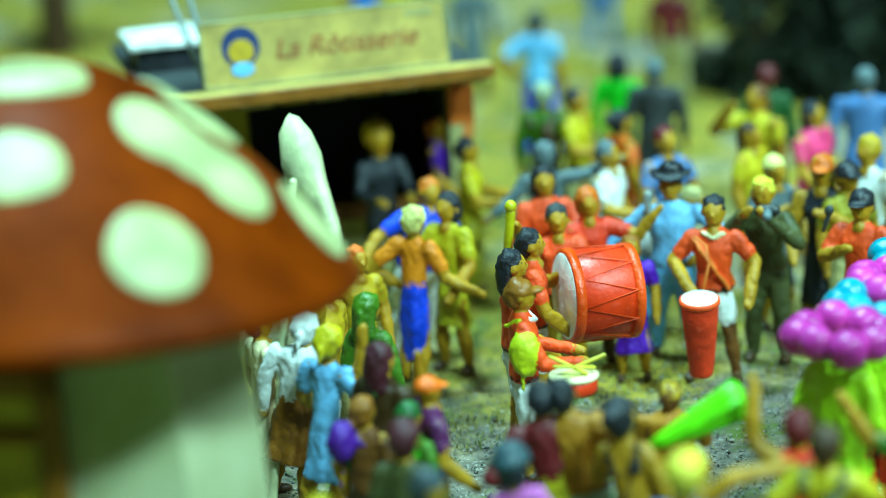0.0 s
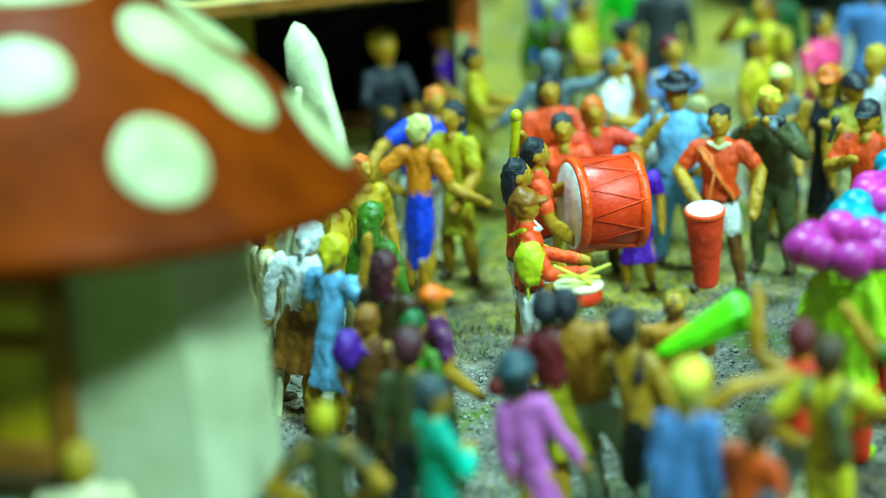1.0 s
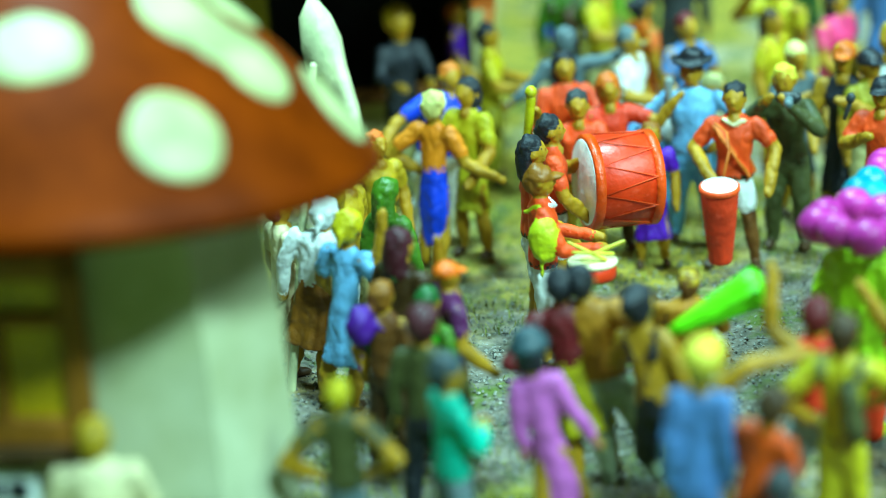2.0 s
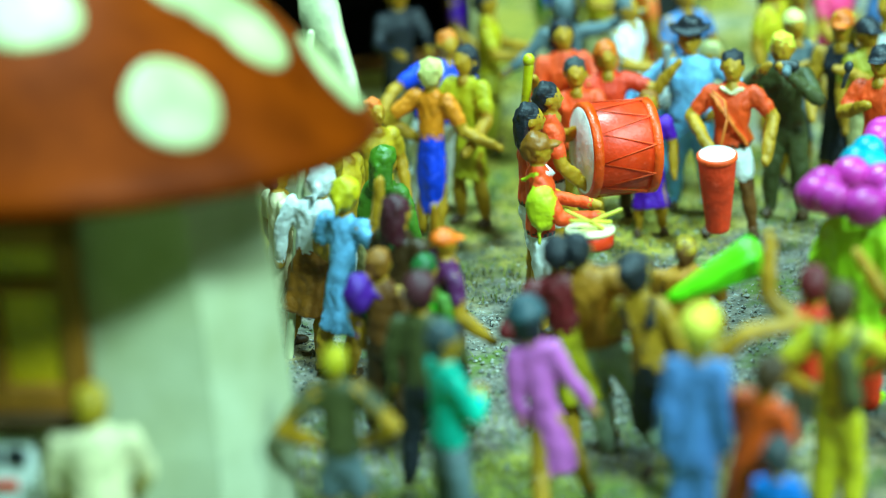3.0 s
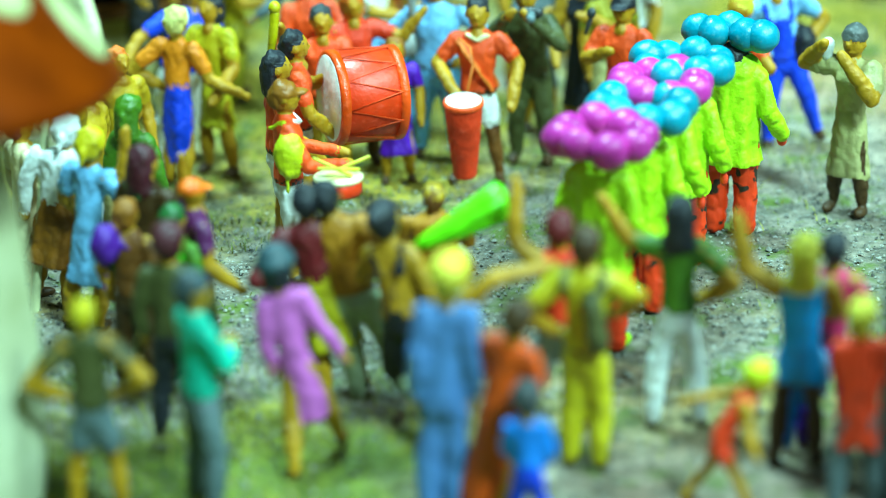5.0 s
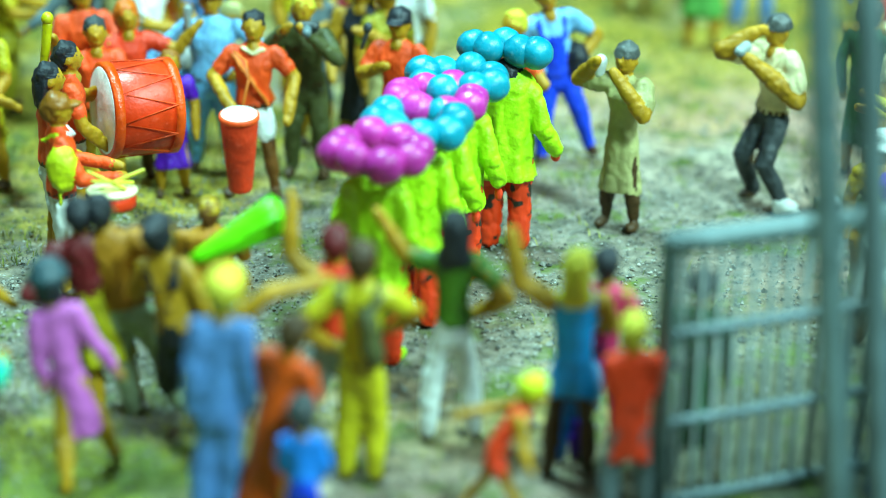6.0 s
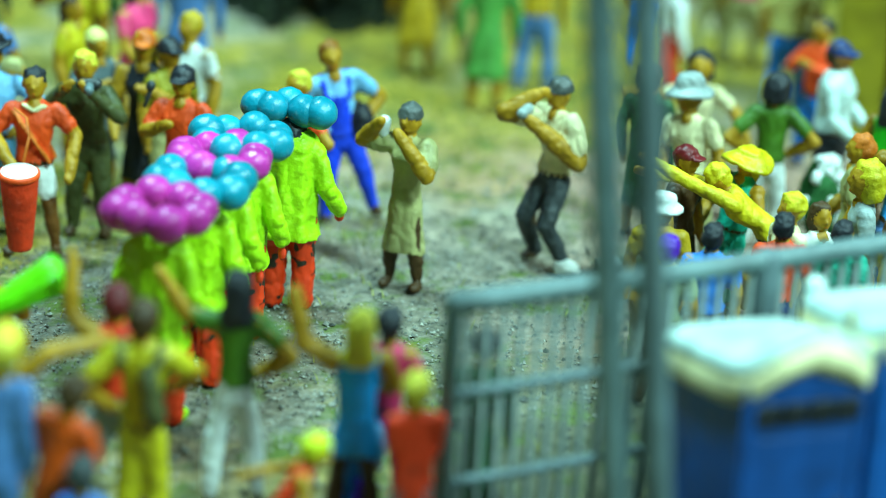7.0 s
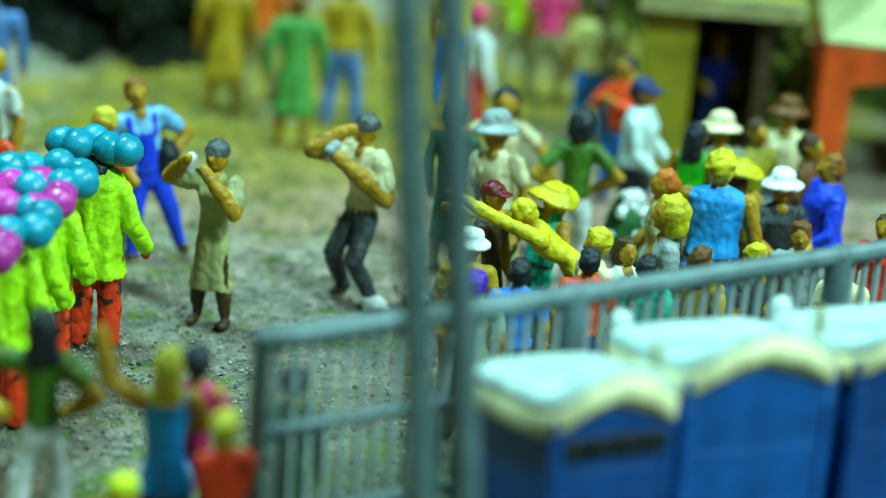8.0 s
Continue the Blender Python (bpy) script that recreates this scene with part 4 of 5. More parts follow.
def toilet(x, y, turn, plate, h, w, tone):
    ob = thing("portable_toilet", x, y, 0, turn, "blue plastic portable toilet with a puffed white roof", "portable toilet", "row of portable toilets")
    d = 7.0
    body = paint(tone, 0.4, 0.3, 0.08)

    def arch(u):
        return 3.0 * (0.5 + 0.5 * math.cos(math.pi * max(-1.0, min(1.0, u)))) ** 0.62

    def rim(u, v):
        f = (0.5 - 0.5 * v)
        return h + 0.1 + arch(u) * f ** 5 - 2.9 * (1 - f)

    s = Shape()
    n = 16
    rings = []
    for y0, rise, sink in ((0.0, 1.0, 0.0), (0.8, 0.8, 0.1), (2 * d, 0.0, 3.4)):
        ring = [(0.25, y0, 0.0), (2 * w - 0.25, y0, 0.0)]
        ring += [(w + (w - 0.25) * (1 - 2 * i / n), y0, h - 0.2 - sink + rise * arch(1 - 2 * i / n)) for i in range(n + 1)]
        rings.append(ring)
    s.rings(rings, body, True, False)
    part("body", s, ob, "dark blue moulded plastic body")
    s = Shape()
    s.box((w, 0.07, 8.2), (w - 1.6, 0.1, 7.8), body, None, 0.02)
    door = part("door", s, ob, "blue door panel")
    s = Shape()
    s.tube([(2 * w - 2.6, -0.7, 8.4), (2 * w - 2.6, -0.7, 10.8)], [0.22, 0.22], paint("charcoal"), 8)
    part("handle", s, door)
    if plate:
        s = Shape()
        for i in range(4):
            s.box((w - 3.3 + i * 2.2, -0.12, 18.0), (1.0, 0.16, 0.85), paint("black", 0.5))
        part("lettering", s, ob, "dark unreadable raised marks")
    for side in (0.9, 2 * w - 0.9):
        s = Shape()
        s.box((side, -0.02, 10), (0.35, 0.14, 9.8), body, None, 0.1)
        part("corner_rib", s, ob)

    def outline(k, lift, grow=0.0):
        ring = []
        for i in range(64):
            q = 2 * math.pi * i / 64
            c, t = math.cos(q), math.sin(q)
            u, v = math.copysign(abs(c) ** 0.4, c) * k, math.copysign(abs(t) ** 0.4, t) * k
            ring.append((w + (w + 0.4 + grow) * u, d + (d + 0.75 + grow) * v, rim(u, v) + lift))
        return ring
    # roof: a puffed lid with rounded corners over a cream rim that follows the arch of the front
    s = Shape()
    s.rings([outline(k, lift) for k, lift in ((0.96, 0.1), (1.0, 0.3), (1.0, 0.7), (0.985, 1.0), (0.94, 1.3), (0.84, 1.6), (0.65, 1.8), (0.4, 1.95), (0.02, 2.0))], paint("plastic", 0.4, 0.4, 0.12))
    roof = part("roof", s, ob, "white puffed plastic roof")
    s = Shape()
    s.rings([outline(k, lift) for k, lift in ((0.93, -1.9), (0.995, -1.85), (1.01, -1.7), (1.01, 0.1), (0.97, 0.2))], paint("cream", 0.45, 0.4, 0.1), True, True)
    part("roof_rim", s, roof, "cream rim band")
    s = Shape()
    s.tube([(2 * w - 2.4, 0.5, h), (2 * w - 2.4, 0.5, h + 4.6)], [0.42, 0.34], paint("khaki", 0.45), 12)
    part("vent_pipe", s, ob)
    if not plate:
        s = Shape()
        s.tube([(1.1, 2 * d - 0.6, h - 4), (1.1, 2 * d - 0.6, h - 0.6)], [0.9, 0.9], paint("plastic", 0.4), 14)
        part("vent_cap", s, ob, "short white roof vent")
    return ob


fence()
mast()
# the cabins stand in a ragged row; the first is lower and narrower
toilet(44.6, 143.4, 12, True, 20.7, 5.45, "cabin")
toilet(55.6, 146.6, 8.5, False, 22.3, 6.75, "cabin_side")
toilet(70.4, 149.6, 9, False, 22.3, 6.75, "cabin")
toilet(85.4, 153.2, 9, False, 22.3, 6.75, "cabin_side")


# ---- booth, tent, trees and odds and ends ----
def booth():
    ob = thing("wooden_booth", 93.8, 268.0, 0, -14, "brown wooden booth with a dark open front", "booth")
    wood = paint("olive", 0.6)
    for x0 in (0.0, 12.0):
        s = Shape()
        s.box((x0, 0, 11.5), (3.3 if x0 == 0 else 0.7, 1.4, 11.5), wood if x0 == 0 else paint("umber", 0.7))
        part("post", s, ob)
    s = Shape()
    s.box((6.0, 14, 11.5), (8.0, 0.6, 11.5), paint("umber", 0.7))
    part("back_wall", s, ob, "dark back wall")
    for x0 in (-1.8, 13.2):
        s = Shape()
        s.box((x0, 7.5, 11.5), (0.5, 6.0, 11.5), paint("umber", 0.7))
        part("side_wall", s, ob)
    s = Shape()
    s.box((6.0, 6.5, 24.0), (10.5, 9.5, 0.9), wood)
    part("roof", s, ob)
    s = Shape()
    s.box((6.0, -3.2, 23.4), (10.5, 0.5, 1.3), paint("khaki", 0.6))
    part("fascia", s, ob)
    return ob


def tent():
    ob = thing("party_tent", 112.0, 259.0, 0, -20, "orange party tent with a pale sloping roof", "tent")
    orange = paint("awning", 0.6, 0.6, 0.1)
    w, h = 30.0, 20.0
    for x0, y0 in ((0, 0), (w, 0), (0, w), (w, w)):
        s = Shape()
        s.box((x0 + (1.4 if x0 == 0 else -1.4), y0, h / 2), (1.9, 0.5, h / 2), orange)
        part("post", s, ob, "orange cloth-wrapped post")
    for y0 in (0, w):
        s = Shape()
        n = 20
        top = [(w * i / n, y0 - 0.4, h + 0.6) for i in range(n + 1)]
        low = [(w * (1 - i / n), y0 - 0.4, h - 7.5 + 4.0 * math.sin(math.pi * i / n) ** 0.5) for i in range(n + 1)]
        loop = top + low
        s.rings([loop, [(x, y + 0.5, z) for x, y, z in loop]], orange, True, False)
        part("valance", s, ob, "orange arched valance")
    s = Shape()
    rings = []
    for k, z in ((1.03, h), (1.05, h + 0.6), (0.8, h + 3.0), (0.45, h + 7.5), (0.08, h + 13)):
        c = w / 2
        rings.append([(c + a * c * k, c + b * c * k, z) for a, b in ((-1, -1), (1, -1), (1, 1), (-1, 1))])
    s.rings(rings, paint("spot", 0.6), True, False)
    part("roof", s, ob, "pale sloping roof cloth")
    return ob


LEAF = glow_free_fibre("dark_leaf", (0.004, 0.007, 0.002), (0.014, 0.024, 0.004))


def tree(x, y, tall, wide, name, label, count, bare=False, leaf=None):
    ob = thing(name, x, y, 0, 0, label, "tree")
    rnd = random.Random(int(x * 7 + y))
    s = Shape()
    s.tube([(0, 0, 0), (0.3, 0.2, tall * 0.4), (-0.2, 0, tall * 0.92)], [3.4 if bare else 1.5, 2.4 if bare else 1.3, 0.3], paint("umber", 0.8))
    for i in range(9):
        a, z = i * 2.4, tall * (0.3 + 0.06 * i)
        s.tube([(0, 0, z), (wide * 0.35 * math.cos(a), wide * 0.35 * math.sin(a), z + tall * 0.1), (wide * 0.7 * math.cos(a), wide * 0.7 * math.sin(a), z + tall * 0.14)], [0.5, 0.35, 0.15], paint("umber", 0.8), 7)
    part("trunk", s, ob, "dark trunk with bare limbs")
    v, f = [], []
    clumps = []
    for i in range(80):
        a, u = rnd.uniform(0, 6.28), rnd.uniform(0.0 if not bare else 0.75, 1.0)
        u = u if bare else u ** 1.6
        reach = wide * (1.0 - 0.55 * u) * rnd.uniform(0.35, 1.0)
        clumps.append((reach * math.cos(a), reach * math.sin(a), tall * u, wide * rnd.uniform(0.16, 0.3)))
    for i in range(count):
        cx, cy, cz, cr = clumps[i % len(clumps)]
        d = Vector((rnd.gauss(0, 1), rnd.gauss(0, 1), rnd.gauss(0, 0.8))).normalized() * cr * rnd.uniform(0.5, 1.05)
        p = Vector((cx, cy, max(0.4, cz))) + d
        p.z = max(p.z, 0.3)
        q = Euler((rnd.uniform(0, 6), rnd.uniform(0, 6), rnd.uniform(0, 6))).to_matrix()
        base = len(v)
        size = rnd.uniform(1.1, 2.2)
        for ox, oy in ((-0.5, 0), (0, -0.3), (0.6, 0), (0, 0.3)):
            v.append((p + q @ Vector((ox * size, oy * size, 0.1 * abs(oy)))) * MM)
        f.append((base, base + 1, base + 2, base + 3))
    data = bpy.data.meshes.new("crown")
    data.from_pydata([tuple(p) for p in v], [], f)
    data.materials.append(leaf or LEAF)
    crown = new("crown", data)
    crown.parent = ob
    tagged(crown, "dense dark green leaf clumps")
    return ob


booth()
tent()
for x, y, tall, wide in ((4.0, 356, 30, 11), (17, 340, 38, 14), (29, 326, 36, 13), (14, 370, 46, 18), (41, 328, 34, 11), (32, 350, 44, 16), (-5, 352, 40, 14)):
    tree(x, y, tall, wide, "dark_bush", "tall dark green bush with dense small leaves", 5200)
LEAF_PALE = glow_free_fibre("olive_leaf", (0.06, 0.09, 0.006), (0.22, 0.26, 0.02))
for x, y, tall, wide in ((111.5, 272, 24, 6.5), (128, 318, 34, 12), (146, 300, 30, 11), (118, 352, 40, 14)):
    tree(x, y, tall, wide, "olive_bush", "olive-green bush with small loose leaves", 4200, leaf=LEAF_PALE)
tree(-134, 395, 75, 20, "bare_tree", "dark slender tree trunk with leaves high up", 2500, True)


def stone(x, y, size, tone, label):
    s = Shape()
    s.ball((0, 0, size * 0.45), (size, size * 0.8, size * 0.6), paint(tone, 0.9), 14, 9, 0.45)
    s.jitter(0.25, 0.9)
    return solid("stone", s, at(x, y, -0.1, x * 7), label, "stone", "loose stones")


stone(47.1, 218.6, 1.5, "white", "pale rounded stone on the gravel")
stone(52.0, 220.0, 1.4, "gravel", "grey stone beside the fence")
prop("wooden_stake", "dark wooden stake driven into the ground", "stake", [([(45.9, 231.8, -0.3), (45.6, 231.8, 5.6)], [0.6, 0.55], "umber")])


def grill():
    ob = thing("barbecue_grill", 92.0, 222.0, 0, 0, "black kettle barbecue grill on thin legs", "grill")
    s = Shape()
    s.ball((0, 0, 9.5), (4.2, 3.2, 3.2), paint("black", 0.4), 18, 10)
    part("bowl", s, ob)
    for a in (0.5, 2.6, 4.7):
        s = Shape()
        s.tube([(1.5 * math.cos(a), 1.5 * math.sin(a), 8), (3 * math.cos(a), 3 * math.sin(a), 0.2)], [0.25, 0.25], paint("charcoal"), 7)
        part("leg", s, ob)
    s = Shape()
    s.tube([(-1.0, 0, 12.8), (1.0, 0, 12.8)], [0.3, 0.3], paint("umber"), 8)
    part("handle", s, ob)


def flower_pot(x, y):
    ob = thing("flower_bush", x, y, 0, 0, "bush with clusters of white blossoms", "plant")
    s = Shape()
    s.ball((0, 0, 5.0), (2.6, 2.4, 4.8), paint("bottle", 0.8, 2.0), 16, 12, 0.6)
    part("foliage", s, ob)
    rnd = random.Random(5)
    for i in range(34):
        a, z = rnd.uniform(0, 6.28), rnd.uniform(4.0, 10.5)
        s = Shape()
        r = 2.3 * (1 - (max(0, z - 6) / 7))
        s.ball((r * math.cos(a), r * math.sin(a), z), rnd.uniform(0.6, 0.95), paint("white", 0.7), 9, 6, 0.4)
        part("blossom", s, ob)


grill()
flower_pot(76.8, 226.0)

# ---- the people of the fair ----
# the onlookers in front, with their backs to the camera
figurine("woman figurine in a lilac dress and dark brimmed hat", -19.1, 160.6, 179, 18.4, "lilac", "lilac", "black", wear='dress', sleeves='long', left=((0.15, 0, 0.65), (0.24, -0.03, 0.48)), right=((0.14, 0, 0.64), (0.15, -0.02, 0.47)), hat='trilby:ink', step=0.3, spread=0.04, cut='bob', tip=9, stout=0.74)
figurine("man figurine in a teal shirt and grey trousers", -27.1, 153.1, 122, 19.6, "teal", "slate", "charcoal", left=((0.14, -0.06, 0.64), (0.03, -0.13, 0.67)), right=((0.14, -0.06, 0.64), (0.03, -0.13, 0.66)), sleeves='long', stout=1.0, hat='beanie:ink')
figurine("blond man figurine in a grey-blue suit", -9.0, 151.5, 179, 21.5, "denim", "denim", "blond", sleeves='long', wear='tunic', low_hem=0.42, leg_tone='denim', left=((0.125, 0.02, 0.63), (0.13, -0.02, 0.46)), right=((0.125, 0.02, 0.63), (0.13, -0.02, 0.46)), cut='curly', stout=0.68, tip=-3, spread=0.0)
figurine("figurine with one bare arm stretched out", -7.7, 158.9, 100, 18.9, "sage", "khaki", "blond", sleeves='none', left=((0.14, -0.13, 0.92), (0.1, -0.34, 0.94)), right='low', stout=0.86)
figurine("dark-haired figurine in a long orange robe", -6.1, 151.1, 151, 19.5, "awning", "awning", "umber", wear='gown', sleeves='long', left=((0.13, -0.05, 0.63), (0.07, -0.15, 0.58)), right=((0.13, -0.05, 0.63), (0.07, -0.15, 0.58)), stout=0.78, tip=-12)
figurine("small boy figurine in a bright blue shirt", -2.2, 146.8, 173, 13.0, "azure", "blue", "charcoal", stout=0.9, head=1.35, sleeves='long', left=((0.15, -0.03, 0.62), (0.11, -0.12, 0.5)), right=((0.15, -0.03, 0.62), (0.11, -0.12, 0.5)), cut='curly')
figurine("figurine in a red vest waving one arm", 0.1, 165.8, 186, 19.5, "red", "grey", "maroon", wear='shorts', sleeves='none', right=((0.2, -0.05, 0.86), (0.19, -0.08, 1.06)), left='low', stout=0.86)
figurine("man figurine in olive clothes with a small olive backpack", 2.2, 159.8, 167, 20.5, "mustard", "mustard", "umber", pack='drab', spread=0.01, left=((0.22, -0.08, 0.7), (0.12, -0.16, 0.6)), right='hip', stout=0.86)
figurine("woman figurine in a green shirt and white trousers", 9.7, 167.3, 183, 20, "moss", "white", "black", cut='long', right=((0.24, -0.04, 0.8), (0.35, -0.06, 0.95)), left='hip', sleeves='short', stout=0.74)
figurine("running child figurine in a red bathing suit", 12.3, 152.2, 82, 13.0, "vermilion", "vermilion", "chartreuse", wear='shorts', short_leg=0.35, sleeves='none', step=0.42, lean=24, left=((0.16, -0.1, 0.66), (0.2, -0.2, 0.52)), right=((0.17, 0.12, 0.68), (0.16, 0.26, 0.58)), stout=0.95, cut='curly', head=1.25)
figurine("blonde woman figurine in a sky-blue dress, arm raised", 18.8, 160.4, 180, 19.5, "cerulean", "cerulean", "blond", wear='tunic', limb=1.1, cut='long', sleeves='none', right=((0.24, 0, 0.86), (0.27, -0.03, 1.03)), left='ahead', spread=0.09, low_hem=0.37, stout=0.98)
figurine("dark-haired figurine in a pink shirt and purple trousers", 21.5, 163.4, 173, 18.5, "pink", "purple", "black", left='low', right='low', stout=0.74)
figurine("blond figurine in a wide vermilion tunic over grey-green trousers", 22.4, 152.6, 176, 17.5, "vermilion", "vermilion", "blond", wear='gown', low_hem=0.32, leg_tone='slate', stout=0.84, sleeves='long', cut='curly', left=((0.1, -0.05, 0.62), (0.05, -0.14, 0.62)), right=((0.1, -0.05, 0.62), (0.05, -0.14, 0.62)))
figurine("child figurine in light blue", 19.5, 162.4, 173, 11.5, "sky", "azure", "blond", sleeves='long', stout=0.86, head=1.2)
figurine("black-haired woman figurine in a maroon top and yellow skirt", -18.0, 173.1, 194, 19.5, "maroon", "mustard", "black", wear='skirt', sleeves='long', left='low', right='hip', stout=1.15, tip=9)
figurine("black-haired man figurine in a tan shirt and sage trousers", -14.8, 172.3, 177, 20, "bronze", "sage", "black", sleeves='short', right=((0.25, -0.02, 0.7), (0.36, -0.12, 0.64)), left=((0.2, 0.02, 0.66), (0.3, -0.04, 0.5)), tip=13, stout=1.0)
figurine("bare-backed woman figurine in a black swimsuit", -11.4, 166.9, 162, 19.5, "skin", "black", "black", wear='shorts', sleeves='none', left='down', right='chest', cut='bun', bib='black', head=1.15, stout=0.85, tip=8)
figurine("crouching figurine in a brown coat and cap", -10.6, 181.8, 181, 15.5, "bronze", "black", "brown", hat='cap:ochre', sleeves='long', stout=1.45, left='ahead', right='ahead')

figurine("dark-haired figurine in a dark green coat close behind the fence", 28.5, 159.4, 172, 18.4, "bottle", "umber", "black", wear='coat', sleeves='long', stout=0.7, sash='maroon')

# the crowd by the mushroom house
figurine("woman figurine in light blue with an arm raised", -43.2, 186.6, 163, 19.5, "pale_blue", "pale_blue", "yellow", wear='skirt', right='low', left=((0.19, -0.02, 0.68), (0.18, -0.04, 0.98)), cut='curly', hat='kerchief:yellow', tip=-7, stout=0.82)
figurine("figurine in a white frilled blouse, kerchief and brown skirt", -47.4, 191.6, 172, 19.0, "white", "tan", "white", wear='skirt', cut='curly', hat='kerchief:white', stout=1.25, tip=-10, sleeves='long')
figurine("figurine in cream and red", -49.6, 195.0, 124, 17.8, "cream", "cream", "maroon", wear='dress', left='ahead')
figurine("long-haired figurine in dark brown", -35.3, 179.9, 151, 20, "umber", "khaki", "burgundy", cut='long', sleeves='long', bag='bottle')
figurine("figurine wrapped in a green shawl", -32.1, 174.7, 145, 16.5, "moss", "umber", "bottle", sleeves='long', hat='kerchief:bottle', sash='green')
figurine("figurine with an orange cap and plum shirt", -30.7, 176.5, 118, 18.5, "plum", "umber", "orange", hat='cap:orange', cut='none', head=0.86, left=((0.16, 0.0, 0.62), (0.19, -0.12, 0.5)), right=((0.2, -0.02, 0.82), (0.13, 0.0, 1.02)))
figurine("figurine in brown with a purple bag", -36.2, 175.5, 162, 16.6, "brown", "umber", "tan", bag='violet', bag_at=(0.08, 0.11, 0.8), cut='curly', left='down')
figurine("figurine in an olive jacket and dark trousers", -30.9, 165.2, 173, 18.3, "drab", "black", "burgundy", sleeves='long', head=1.15, hat='beanie:burgundy', left='low', right='down')
figurine("fair-haired figurine in a dark shirt and grey shorts", -35.0, 151.0, 185, 18.9, "drab", "slate", "yellow", wear='shorts', short_leg=0.55, stout=0.78, head=0.86, left='hip', right='hip')
figurine("golden-haired man figurine in a white shirt", -50.3, 139.5, 198, 20.2, "cream", "cream", "ochre", sleeves='long', stout=1.15, left='low', right='low')
figurine("figurine in a dark green coat", -39.4, 196.1, 161, 19.0, "moss", "bottle", "moss", wear='coat', hat='kerchief:moss', cut='long', stout=0.75, sleeves='long')
figurine("brown-haired figurine with a hand held high", -43.5, 212.7, 42, 18.5, "ochre", "khaki", "rust", left=((0.18, -0.05, 0.95), (0.2, -0.08, 1.22)), right='down')
figurine("figurine in a yellow top", -44.7, 202.4, 72, 19, "ochre", "khaki", "umber", left='up')

# dancers and the band
figurine("red-haired man figurine in a blue shirt dancing", -42.3, 231.5, 35, 20, "blue", "white", "ginger", left='wide', right='ahead', spread=0.06, stout=1.3, tip=12)
figurine("blond dancer figurine in an orange top and a blue wrap skirt", -40.2, 223.4, 165, 19.5, "amber", "blue", "lemon", right='hip', left=((0.2, -0.02, 0.62), (0.38, -0.06, 0.55)), spread=0.0, cut='curly', tip=-3, wear='wrap', stout=0.86, sleeves='short')
figurine("black-haired dancer figurine in an ochre dress", -36.2, 227.0, -28, 19.9, "mustard", "mustard", "black", wear='dress', stout=0.92, low_hem=0.27, cut='bob', left=((0.2, -0.06, 0.62), (0.06, -0.2, 0.72)), right='low')
figurine("bass drummer figurine in a red shirt", -24.2, 223.3, 11, 19.5, "scarlet", "ochre", "charcoal", left='reach', right='ahead')
figurine("woman figurine with a black bob and red jacket", -26.7, 234.5, 16, 20.5, "scarlet", "umber", "black", cut='bob', sleeves='long', left='low', right='chest')
figurine("red-haired woman figurine holding out a cup", -21.5, 229.3, 17, 19.5, "red", "umber", "ginger", cut='bob', hat='kerchief:rust', right=((0.27, -0.08, 0.74), (0.36, -0.12, 0.86)), left='low')
figurine("brown-haired figurine in a purple robe", -16.8, 224.3, 5, 15.8, "purple", "purple", "tan", wear='dress', cut='bob')
figurine("black-haired drummer figurine in red and white", -25.9, 213.1, 102, 20, "scarlet", "white", "black", wear='shorts', short_leg=0.75, left='low', right='chest')
figurine("long-haired drummer figurine in red and white", -26.9, 206.2, 105, 20, "scarlet", "white", "black", wear='shorts', short_leg=0.75, cut='long', left='low', right='down')
figurine("drummer figurine in red with a tan beret and a yellow-green bag", -25.3, 198.5, 103, 19.5, "scarlet", "white", "tan", hat='cap:tan', wear='shorts', short_leg=0.8, left=((0.17, -0.08, 0.62), (0.1, -0.26, 0.6)), right=((0.17, -0.08, 0.62), (0.1, -0.26, 0.6)), bag='chartreuse', bag_left=True, bag_at=(-0.13, 0.0, 0.68), sleeves='long', trim='white')
figurine("cowboy figurine in light blue with a black hat", -12.9, 232.2, -5, 20.5, "pale_blue", "sky", "umber", hat='cowboy:black', sleeves='long', stout=1.2, left='wide', right='hip')
figurine("conga drummer figurine in an orange-red shirt", -8.4, 223.9, -4, 20, "scarlet", "white", "black", trim='cream', wear='shorts', short_leg=0.5, leg_tone='brown', sash='rust', left=((0.22, -0.02, 0.66), (0.1, -0.22, 0.56)), right=((0.22, 0.0, 0.66), (0.2, -0.12, 0.5)), spread=0.07, tip=1)
figurine("photographer figurine in dark olive with a camera", -2.7, 230.0, -13, 21, "drab", "drab", "blond", sleeves='long', left='face', right='face', lean=12, spread=0.04)
figurine("figurine in a slate skirt and pale cap", -2.0, 241.4, 30, 19.5, "slate", "slate", "lemon", wear='skirt', hat='beanie:lemon', left='chest', right='low')
figurine("singer figurine in a red cap and black dress with a microphone", 3.1, 237.2, -13, 20.5, "black", "black", "blond", wear='dress', cut='long', sleeves='none', hat='cap:rust', left='low', right='chest')
figurine("drummer figurine in a red shirt and black cap", 6.9, 225.1, -24, 20, "scarlet", "black", "black", hat='cap:black', left='chest', right='low')

